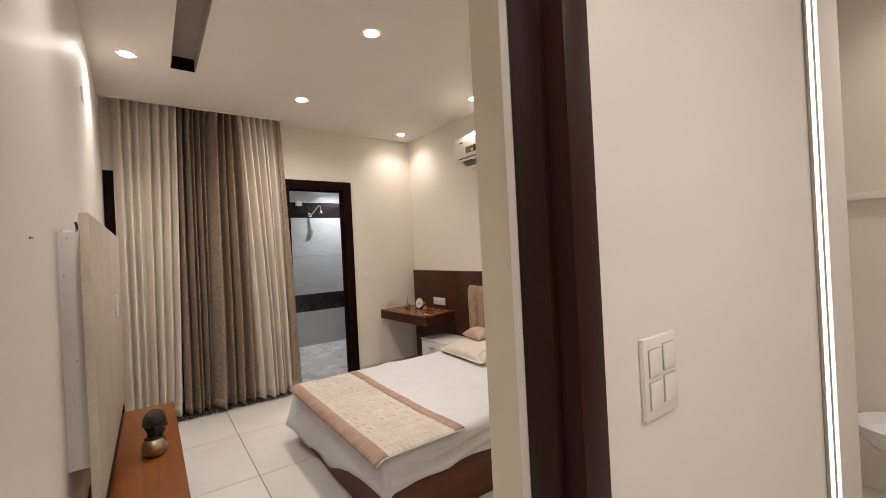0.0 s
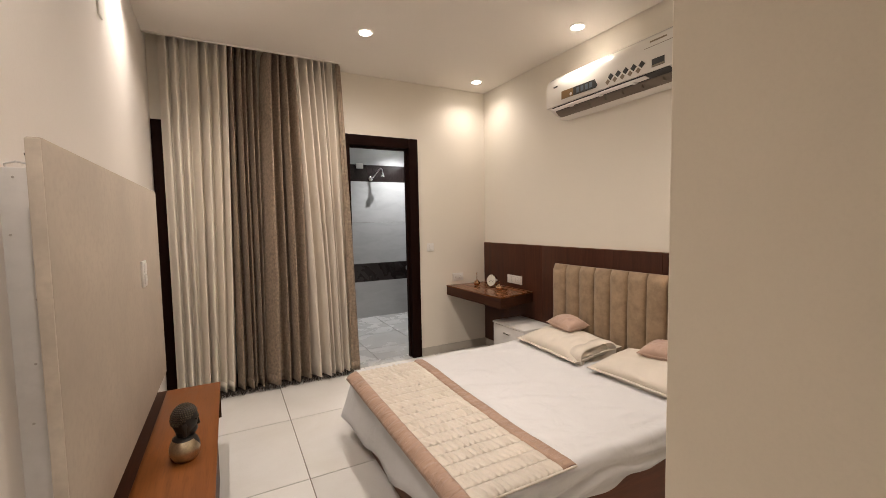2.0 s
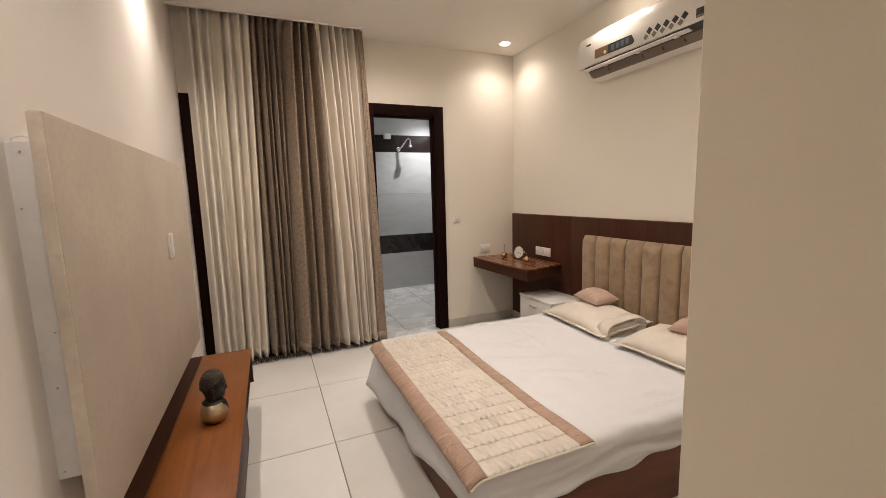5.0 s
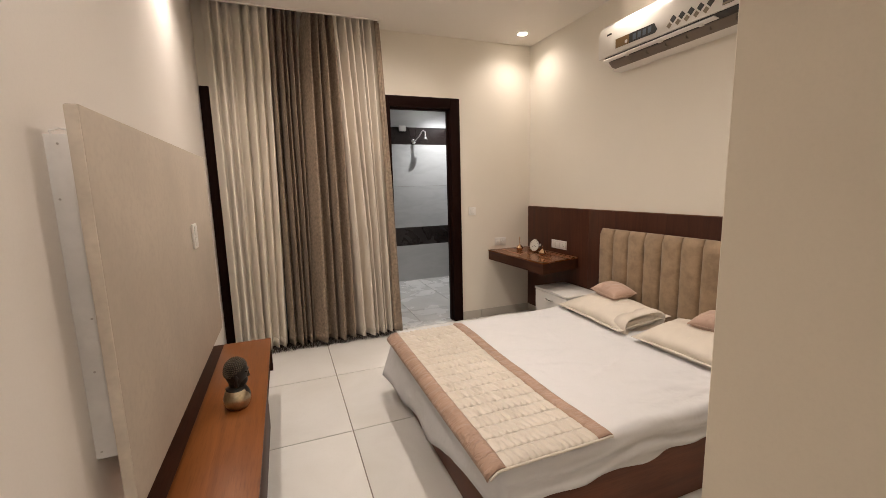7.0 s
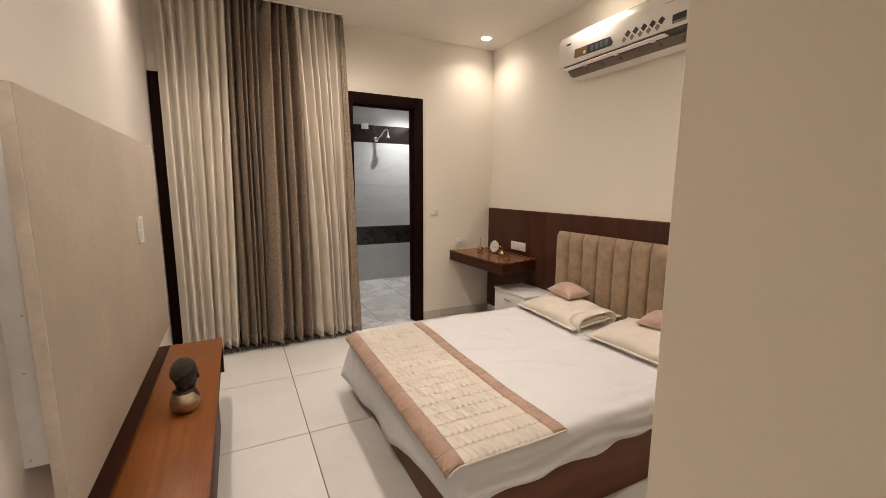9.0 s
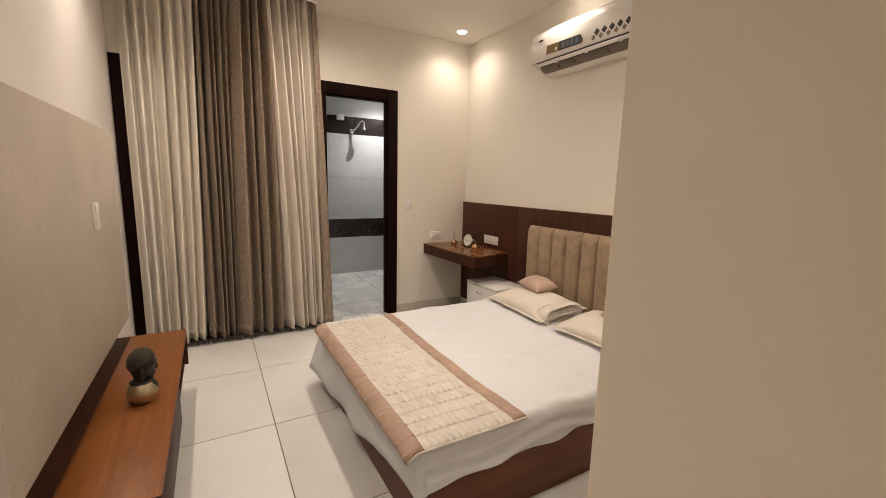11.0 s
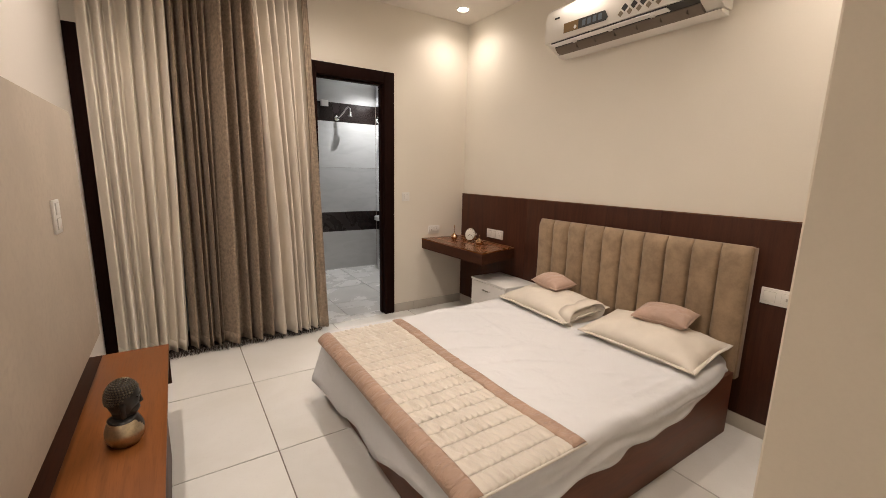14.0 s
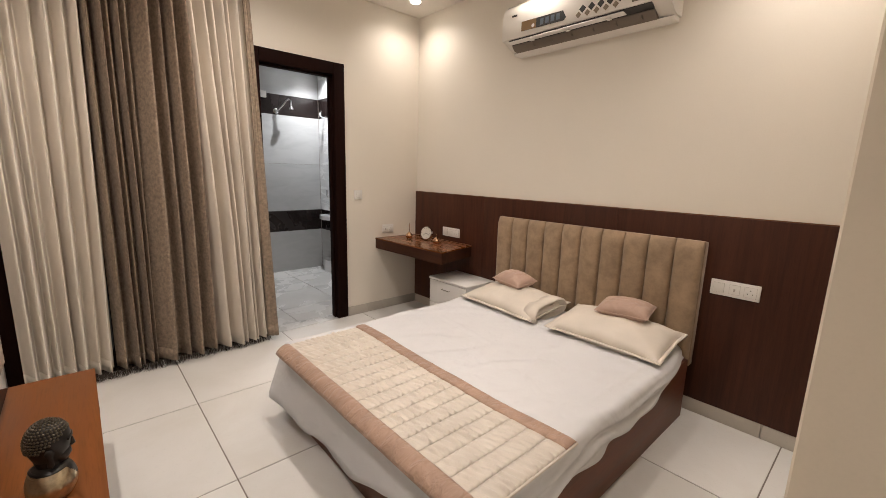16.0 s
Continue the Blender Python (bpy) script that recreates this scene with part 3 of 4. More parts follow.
def drape(name, x0, x1, y0, y1, top, radius, foot, near, far, mat, label, category, seed=1, nx=150, ny=170, creases=()):
    """A cloth laid over a flat top, falling over foot, near and far edges by given lengths."""
    rows = []
    for i in range(nx + 1):
        row = []
        for j in range(ny + 1):
            v = j / ny
            along_x = x0 + (x1 - x0) * (i / nx) ** 0.8
            edge_y = y0 + 0.05 * max(0.0, min(1.0, (along_x - 2.56) / 0.28)) ** 2
            fall = near * (1 - 0.58 * max(0.0, min(1.0, (along_x - 1.25) / 1.5)) ** 2) + 0.02 * noise.noise((along_x * 3.0, seed, 8.0))
            flat_y = (edge_y - fall) + (y1 + far - edge_y + fall) * v
            sag = max(0.0, min(1.0, (flat_y - 2.55) / 0.7))
            drop = foot + 0.15 * sag * sag * (3 - 2 * sag) - 0.085 * max(0.0, min(1.4, (flat_y - 3.38) / 0.4)) + 0.022 * noise.noise((flat_y * 4.3, seed, 0))
            flat_x = (x0 - drop) + (x1 - x0 + drop) * (i / nx) ** 0.8
            nearest = Vector((max(flat_x, x0 + radius), min(max(flat_y, edge_y + radius), y1 - radius), 0))
            away = Vector((flat_x, flat_y, 0)) - nearest
            length = away.length
            wr = 0.004 * noise.noise((flat_x * 4.0, flat_y * 5.0, seed)) + 0.03 * max(0.0, noise.noise((flat_x * 5.0 + flat_y * 9.0, flat_y * 1.5 - flat_x * 2.0, seed + 2))) ** 2 + 0.0015 * noise.noise((flat_x * 22.0, flat_y * 14.0, seed + 6))
            for ax, ay, bx, by, height in creases:
                run = Vector((bx - ax, by - ay, 0))
                k = max(0.0, min(1.0, ((flat_x - ax) * run.x + (flat_y - ay) * run.y) / run.length_squared))
                gap = math.hypot(flat_x - ax - run.x * k, flat_y - ay - run.y * k)
                wr += height * math.exp(-((gap / 0.016) ** 2)) * math.sin(math.pi * k) ** 0.5
            if length < 1e-6:
                row.append((flat_x, flat_y, top + wr))
                continue
            d, arc = away / length, radius * math.pi / 2
            if length < arc:
                s = length / radius
                p = nearest + d * radius * math.sin(s)
                row.append((p.x, p.y, top - radius * (1 - math.cos(s)) + wr))
            else:
                hang = length - arc
                along = flat_y * 1.0 + flat_x * 0.9
                corner = max(0.0, min(1.0, (flat_y - 3.45) / 0.3)) ** 2
                flare = radius + hang * (0.05 + 0.34 * corner) + hang * (0.075 if flat_x < x0 else 0.035) * math.sin(along * (9.0 if flat_x < x0 else 24.0) + seed + 2.0 * noise.noise((along * 2, seed, 1)))
                if flat_x > x0 and flat_y < edge_y:
                    flare += 0.011 * math.sin(hang * 85 + 5 * noise.noise((flat_x * 2.5, seed, 4.0))) * min(1.0, hang / 0.02)
                p = nearest + d * flare
                row.append((p.x, p.y, top - radius - hang * 0.97 + wr))
        rows.append(row)
    bm = sheet_of(rows)
    ob = single(name, bm, mat, label, category, angle=80)
    solid(ob, 0.003)
    return ob


drape("bed_sheet", 1.10, 2.87, 2.248, 3.795, 0.434, 0.04, 0.205, 0.168, 0.12, SHEET, "white cotton bed sheet over the mattress, hem hanging loose", "bed sheet", creases=((1.72, 2.62, 2.42, 2.86, 0.006), (1.66, 2.95, 2.05, 3.02, 0.005), (1.95, 2.45, 2.38, 2.40, 0.005), (1.68, 3.28, 2.35, 3.36, 0.004), (2.02, 3.02, 2.10, 3.55, 0.004), (1.64, 2.36, 2.6, 2.33, 0.006)))

# ---- quilted runner across the foot of the bed ----
runner = thing("bed_runner", (1.32, 2.98, 0.445), "champagne satin quilted bed runner with rosy taupe borders", "bed runner")
RX0, RX1, RY0, RY1, RZ = 1.050, 1.582, 2.234, 3.69, 0.4475


def runner_height(x, y):
    edge = 0.0 if x > 1.10 else -((1.10 - x) / 0.035) ** 2 * 0.012
    near = 0.0 if y > 2.27 else -((2.27 - y) / 0.04) ** 2 * 0.008
    return RZ + edge + near + 0.003 * noise.noise((x * 6, y * 4, 9))




def bend(x, y):
    """The cloth's inner side lies a little wavy."""
    return x - (x - RX0) / (RX1 - RX0) * (0.010 * math.sin(4.2 * (y - 2.45)) + 0.008 * noise.noise((y * 3.0, 2.0, 7.0)))


STRIPES = 18
for n in range(STRIPES):
    a, b = RY0 + (RY1 - RY0) * n / STRIPES, RY0 + (RY1 - RY0) * (n + 1) / STRIPES
    rows = []
    slant = 0.35 + 0.25 * noise.noise((n * 3.1, 0.5, 2.0))
    for i in range(171):
        x = RX0 + 0.062 + (RX1 - RX0 - 0.124) * i / 170
        group = max(0.0, min(1.0, 0.9 + 0.7 * noise.noise((x * 9.0, n * 2.3, 4.0)))) * min(1.0, 9 * i / 170, 9 * (170 - i) / 170)
        row = []
        for j in range(9):
            s = j / 8
            puff = 0.0016 * (1 - (2 * s - 1) ** 4) ** 0.5
            wave = 2 * math.pi * ((x + slant * (s - 0.5) * (b - a)+ 0.012 * (n % 2)) / 0.030 + 0.4 * noise.noise((x * 11.0, n * 5.7 + s * 0.5, 1.0)))
            gather = 0.021 * (0.6 + 0.6 * noise.noise((x * 60.0, n * 9.1, 6.0))) * (1 - abs(math.sin(0.5 * wave)) ** 0.8) * group * (1 - (2 * s - 1) ** 4)
            row.append((bend(x, a + (b - a) * s), a + (b - a) * s, runner_height(x, a + (b - a) * s) + puff + gather))
        rows.append(row)
    solid(part("quilt_channel", sheet_of(rows), SATIN, runner, angle=80), 0.004, -1)
for x0, x1 in ((RX0 - 0.006, RX0 + 0.063), (RX1 - 0.063, RX1)):
    rows = []
    for i in range(11):
        s = i / 10
        x = x0 + (x1 - x0) * s
        rows.append([(bend(max(x, 1.044), RY0 + (RY1 - RY0) * j / 60), RY0 + (RY1 - RY0) * j / 60, runner_height(max(x, 1.044), RY0 + (RY1 - RY0) * j / 60) + 0.007 * (1 - (2 * s - 1) ** 6) ** 0.5 + 0.002 * noise.noise((x * 20, j * 0.35, 5))) for j in range(61)])
    solid(part("border", sheet_of(rows), BORDER, runner, "rosy taupe velvet border", angle=80), 0.006, -1)
part("piping", tube([(bend(RX0 + (RX1 - RX0) * i / 24, RY0), RY0 - 0.003, runner_height(RX0 + (RX1 - RX0) * i / 24, RY0) + 0.002) for i in range(25)], 0.005, 8), SATIN, runner, "rolled champagne satin end")


# ---- pillows and cushions ----
def pillow_mesh(length, width, height, flange=0.0, seed=0, nu=36, nv=26, crumple=0.008):
    """A filled case, longest along y, thick in the middle, with pinched corners and a flat flange."""
    bm = bmesh.new()
    sides = []
    for sgn in (1, -1):
        grid = []
        for i in range(nu + 1):
            u = 2 * i / nu - 1
            row = []
            for j in range(nv + 1):
                v = 2 * j / nv - 1
                t = max(0.0, (1 - abs(u) ** 2.6)) ** 0.55 * max(0.0, (1 - abs(v) ** 2.6)) ** 0.55
                pinch_u, pinch_v = 1 - 0.03 * (1 - abs(u) ** 2) * abs(v) ** 4, 1 - 0.025 * (1 - abs(v) ** 2) * abs(u) ** 4
                y, x = length / 2 * u * pinch_v, width / 2 * v * pinch_u
                wr = crumple * (noise.noise((u * 3 + seed, v * 3, sgn)) + 0.6 * noise.noise((u * 9 + seed, v * 5, sgn + 4))) * min(1, t * 1.6)
                row.append(bm.verts.new((x, y, sgn * (height / 2 * t) + wr)))
            grid.append(row)
        for a, b in zip(grid, grid[1:]):
            for k in range(nv):
                q = (a[k], a[k + 1], b[k + 1], b[k])
                bm.faces.new(q if sgn < 0 else q[::-1])
        sides.append(grid)
    bmesh.ops.remove_doubles(bm, verts=bm.verts, dist=0.0006)
    bmesh.ops.recalc_face_normals(bm, faces=bm.faces)
    return bm


def rim_points(length, width, seed, amount):
    pts = []
    for s in range(4):
        for k in range(14):
            t = -1 + 2 * k / 14
            u, v = ((t, -1), (1, t), (-t, 1), (-1, -t))[s]
            y, x = length / 2 * u * (1 - 0.025 * (1 - v * v) * abs(u) ** 4), width / 2 * v * (1 - 0.03 * (1 - u * u) * abs(v) ** 4)
            pts.append((x * 1.0, y * 1.0, amount * noise.noise((u * 2 + seed, v * 2, 7))))
    return pts + pts[:1]


def flange_mesh(length, width, out, seed):
    rim = rim_points(length, width, seed, 0.0)
    rows = [[(x * s, y * (1 + (s - 1) * width / length), 0.008 * noise.noise((x * 9 + seed, y * 9, s)) * (k > 0)) for x, y, _ in rim] for k, s in enumerate((0.97, 1 + out / width, 1 + 2 * out / width))]
    return sheet_of(rows)


def pillow(at, turn, length, width, height, mat, label, category, flange, seed, group="", crumple=0.008):
    p = thing(category, at, label, category, group)
    m = Matrix.Translation(at) @ Euler([radians(a) for a in turn]).to_matrix().to_4x4()
    part("filling", moved(pillow_mesh(length, width, height, seed=seed, crumple=crumple), m), mat, p, angle=70)
    if flange:
        solid(part("flange", moved(flange_mesh(length, width, flange, seed), m), mat, p, angle=70), 0.004)
    else:
        part("piping", moved(tube(rim_points(length, width, seed, 0.003), 0.0035, 6), m), mat, p)
    return p


pillow((2.665, 3.385, 0.492), (0, -7, -4), 0.66, 0.40, 0.165, PILLOW, "plump cream satin pillow with a flat flange lying on the sheet", "pillow", 0.018, 1, group="bed pillows")
first = bpy.data.objects["pillow"]
PM = Matrix.Translation((2.665, 3.385, 0.492)) @ Euler([radians(a) for a in (0, -7, -4)]).to_matrix().to_4x4()
ring = [(0.172 * math.cos(a), -0.328 - 0.012 * math.cos(2 * a), 0.066 * math.sin(a) + 0.010 * math.sin(3 * a)) for a in [2 * math.pi * k / 40 for k in range(41)]]
cuff = [[(x * s, y + dy, z * s) for x, y, z in ring] for s, dy in ((1.02, 0.09), (1.05, 0.04), (1.03, 0.004), (0.95, -0.008), (0.84, 0.006), (0.70, 0.028), (0.52, 0.014), (0.34, 0.030), (0.14, 0.018), (0.02, 0.022))]
solid(part("case_opening", moved(sheet_of(cuff), PM), PILLOW, first, "rolled open end of the pillow case", angle=70), 0.003)
pillow((2.66, 2.62, 0.492), (1, -7, 2), 0.65, 0.40, 0.17, PILLOW, "cream satin pillow with a flange near the bed edge", "pillow", 0.018, 6, group="bed pillows")
pillow((2.755, 3.45, 0.612), (3, -6, -6), 0.27, 0.20, 0.12, CUSHION, "small dusty-rose cushion lying on a pillow", "cushion", 0, 3, group="small cushions", crumple=0.005)
pillow((2.755, 2.60, 0.612), (-2, -8, 8), 0.30, 0.21, 0.12, CUSHION, "small dusty-rose cushion tilted against the headboard", "cushion", 0, 9, group="small cushions", crumple=0.005)

# ---- bedside box and shelf ----
side = thing("bedside_cabinet", (2.82, 4.1, 0), "white laminate bedside cabinet with drawers", "bedside cabinet")
part("body", box((2.672, 3.86, 0.0), (2.995, 4.33, 0.452), 0.003), LAMINATE, side)
part("top", box((2.648, 3.855, 0.4525), (2.997, 4.335, 0.472), 0.003), LAMINATE, side)
for z0, z1 in ((0.03, 0.235), (0.24, 0.448)):
    drawer = part("drawer", box((2.652, 3.865, z0), (2.671, 4.325, z1), 0.003), LAMINATE, side)
    zc = z1 - 0.06
    part("handle", tube([(2.652, 4.06, zc), (2.636, 4.062, zc), (2.634, 4.08, zc), (2.634, 4.13, zc), (2.636, 4.148, zc), (2.652, 4.15, zc)], 0.005, 8), STEEL, drawer, "small steel bar handle")

shelf = thing("wall_shelf", (2.75, 4.55, 0.64), "floating dark-edged wooden corner shelf with a warm glossy top", "shelf")
SH = [(2.500, 4.998), (2.54, 4.05), (2.998, 4.15), (2.998, 4.998)]
part("top_board", extrude_profile(SH, "z", 0.733, 0.745), SHELF_WOOD, shelf, "warm brown glossy top")
part("apron", extrude_profile([(2.503, 4.997), (2.543, 4.055), (2.997, 4.154), (2.997, 4.997)], "z", 0.64, 0.7325), DARK_WOOD_Y, shelf, "dark brown edge")

clock = thing("alarm_clock", (2.82, 4.58, 0.745), "round silver table clock with a pale dial", "clock")
CM = pose(2.825, 4.59, 0.815, 0, -78, 12)
part("case", moved(lathe([(0.045, -0.02), (0.062, -0.014), (0.066, 0.0), (0.064, 0.014), (0.058, 0.017)], (0, 0, 0), 32), CM), STEEL, clock)
part("dial", moved(lathe([(0.0575, 0.0172), (0.0575, 0.0185)], (0, 0, 0), 32), CM), surface("clock_dial", (0.7, 0.68, 0.6), 0.4), clock, "pale dial")
for ang, ln in ((40, 0.030), (160, 0.042)):
    part("pointer", moved(moved(box((-0.0015, 0, 0.019), (0.0015, ln, 0.0205)), pose(0, 0, 0, 0, 0, ang)), CM), DARK_PLASTIC, clock)
for k in range(12):
    part("hour_mark", moved(moved(box((-0.001, 0.045, 0.0188), (0.001, 0.053, 0.0198)), pose(0, 0, 0, 0, 0, 30 * k)), CM), DARK_PLASTIC, clock)
for dy in (-0.03, 0.03):
    part("foot", box((2.815, 4.585 + dy - 0.006, 0.745), (2.845, 4.585 + dy + 0.006, 0.760), 0.002), STEEL, clock)


def votive(x, y, tall):
    v = thing("brass_ornament", (x, y, 0.745), "small pear-shaped polished brass ornament with a thin stem", "ornament", "brass ornaments on the shelf")
    part("bowl", lathe([(0.012, 0), (0.026, 0.004), (0.034, 0.018), (0.034, 0.032), (0.024, 0.046), (0.012, 0.056), (0.007, 0.062)], (x, y, 0.745), 24), COPPER, v)
    part("stem", lathe([(0.004, 0.062), (0.003, 0.062 + tall * 0.6), (0.005, 0.062 + tall * 0.75), (0.0015, 0.062 + tall)], (x, y, 0.745), 10), COPPER, v)


votive(2.77, 4.80, 0.085)
votive(2.78, 4.40, 0.03)


# ---- switch plates ----
def plate(name, at, out, across, w, h, cells, label, category="switch plate", mat=None, knob=(), socket=(), gap=0.0011):
    """A bevelled plate on a wall: out is the wall's normal, across the way along the wall; cells are rows of (offset, width, height)."""
    at, out, across = Vector(at), Vector(out), Vector(across)
    m = Matrix((across, (0, 0, 1), out)).transposed().to_4x4()
    m.translation = at
    p = thing(name, at, label, category)
    part("plate", moved(box((-w / 2, -h / 2, 0.0), (w / 2, h / 2, 0.010), 0.003), m), mat or WHITE_PLASTIC, p)
    for n, (cx, cz, cw, ch) in enumerate(cells):
        part("gap", moved(box((cx - cw / 2 - gap, cz - ch / 2 - gap, 0.0095), (cx + cw / 2 + gap, cz + ch / 2 + gap, 0.0104)), m), SEAM_GREY, p)
        cell = part("rocker", moved(box((cx - cw / 2, cz - ch / 2, 0.0105), (cx + cw / 2, cz + ch / 2, 0.0135), 0.002), m), mat or WHITE_PLASTIC, p)
        if n in knob:
            part("toggle", moved(box((cx - 0.004, cz - 0.010, 0.0136), (cx + 0.004, cz + 0.006, 0.0185), 0.0015), m), SEAM_GREY, cell)
        if n in socket:
            for hx, hz in ((0, 0.012), (-0.011, -0.008), (0.011, -0.008)):
                part("socket_hole", moved(lathe([(0.003, 0.0136), (0.003, 0.0139)], (cx + hx, cz + hz, 0), 10), m), DARK_PLASTIC, cell)
    return p


plate("switch_plate", (2.311, 5.0, 1.17), (0, -1, 0), (1, 0, 0), 0.082, 0.085, [(0, 0, 0.036, 0.05)], "single white switch on the cream wall beside the doorway")
plate("socket_plate", (2.645, 5.0, 0.827), (0, -1, 0), (1, 0, 0), 0.135, 0.085, [(-0.035, 0, 0.045, 0.05), (0.025, 0, 0.055, 0.05)], "white socket plate above the corner shelf", "socket", knob=(0,), socket=(1,))
plate("socket_plate", (3.0, 4.43, 0.832), (-1, 0, 0), (0, -1, 0), 0.235, 0.085, [(-0.075, 0, 0.055, 0.052), (-0.01, 0, 0.055, 0.052), (0.07, 0, 0.075, 0.052)], "white socket plate on the dark panel above the shelf", "socket", socket=(2,))
plate("switch_plate", (3.0, 2.12, 0.80), (-1, 0, 0), (0, -1, 0), 0.232, 0.088, [(-0.075, 0, 0.05, 0.052), (0.0, 0, 0.048, 0.052), (0.072, 0, 0.055, 0.056)], "white modular switch plate on the dark panel beside the bed", knob=(1,), socket=(2,))
plate("socket_plate", (0.040, 3.39, 1.22), (1, 0, 0), (0, 1, 0), 0.085, 0.12, [(0, 0.028, 0.05, 0.04), (0, -0.026, 0.05, 0.04)], "white socket plate on the television board", "socket")
plate("switch_plate", (0.962, 0.82, 1.193), (0, -1, 0), (1, 0, 0), 0.118, 0.146, [(-0.024, 0.028, 0.042, 0.048), (0.026, 0.032, 0.042, 0.048), (-0.024, -0.03, 0.042, 0.048), (0.026, -0.026, 0.042, 0.048)], "square white four-gang switch plate on the lobby wall", knob=())

plate("blank_plate", (-0.0705, 3.47, 2.423), (1, 0, 0), (0, 1, 0), 0.075, 0.075, [], "small blank white cover plate high on the cream wall", "cover plate")
nail = single("nail", moved(lathe([(0.0025, 0.0), (0.002, 0.002), (0.0012, 0.003), (0.0012, 0.006), (0.002, 0.007)], (0, 0, 0), 10), pose(-0.0405, 1.892, 1.527, 0, 90, 0)), DARK_PLASTIC, "small dark nail in the cream wall", "nail")
# ---- television board and low cabinet ----
board = thing("television_board", (0.0, 3.2, 0.55), "raised beige stucco television board with no television", "wall board")
part("face", box((0.012, 2.305, 0.585), (0.040, 3.935, 1.636), 0.003), STUCCO, board)
# edge coloured paler than the face for the light falling on this end
part("edge", box((0.0125, 2.297, 0.588), (0.0397, 2.3048, 1.633), 0.003), LIT_EDGE, board, "rough plaster edge in a lighter, lit tone")
part("backing", box((-0.07, 2.342, 0.74), (0.0118, 3.90, 1.572), 0.003), PRIMER, board, "white primed backing box")
for k, z in enumerate((0.76, 0.98, 1.12, 1.27, 1.42, 1.55)):
    part("screw", moved(lathe([(0.003, 0.0), (0.0026, 0.0012), (0.001, 0.0014)], (0, 0, 0), 8), pose(-0.036 + 0.012 * ((k * 5) % 4), 2.342, z, 90, 0, 0)), SEAM_GREY, board)
cable = single("cable_end", tube([(-0.040, 2.36, 1.572), (-0.041, 2.355, 1.580), (-0.020, 2.350, 1.586), (-0.002, 2.349, 1.582), (0.006, 2.348, 1.573)], 0.0026, 6), PRIMER, "thin white cable loop on top of the backing box", "cable")
single("cable_stub", tube([(0.002, 2.352, 1.572), (0.003, 2.348, 1.592), (0.000, 2.346, 1.606)], 0.0042, 8), DARK_PLASTIC, "short dark cable stub on the backing box", "cable")

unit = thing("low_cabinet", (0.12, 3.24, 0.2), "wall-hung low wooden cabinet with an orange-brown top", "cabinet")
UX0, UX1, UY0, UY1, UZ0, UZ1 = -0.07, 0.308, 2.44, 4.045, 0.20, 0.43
part("top", box((0.022, UY0 + 0.001, UZ1 - 0.004), (UX1 + 0.002, UY1, UZ1), 0.001), TEAK, unit, "orange-brown veneer top")
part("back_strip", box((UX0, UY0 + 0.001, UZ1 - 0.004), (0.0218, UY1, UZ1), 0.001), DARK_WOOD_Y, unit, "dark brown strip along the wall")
part("top_core", box((UX0, UY0 + 0.002, UZ1 - 0.034), (UX1, UY1 - 0.002, UZ1 - 0.0045), 0.001), DARK_WOOD_Y, unit)
part("end_panel", box((UX0, UY0, UZ0), (UX1 - 0.022, UY0 + 0.02, UZ1 - 0.035), 0.001), DARK_WOOD_Y, unit)
part("end_panel", box((UX0, UY1 - 0.02, UZ0), (UX1 - 0.001, UY1, UZ1 - 0.035), 0.001), DARK_WOOD_Y, unit)
part("divider", box((UX0, 3.28, UZ0 + 0.02), (UX1 - 0.022, 3.30, UZ1 - 0.035)), DARK_WOOD_Y, unit)
part("bottom", box((UX0, UY0 + 0.02, UZ0), (UX1 - 0.022, UY1 - 0.02, UZ0 + 0.02)), DARK_WOOD_Y, unit)
part("drawer_front", box((UX1 - 0.02, UY0, UZ0), (UX1 - 0.001, 3.30, UZ1 - 0.036), 0.0015), DARK_WOOD_Y, unit)


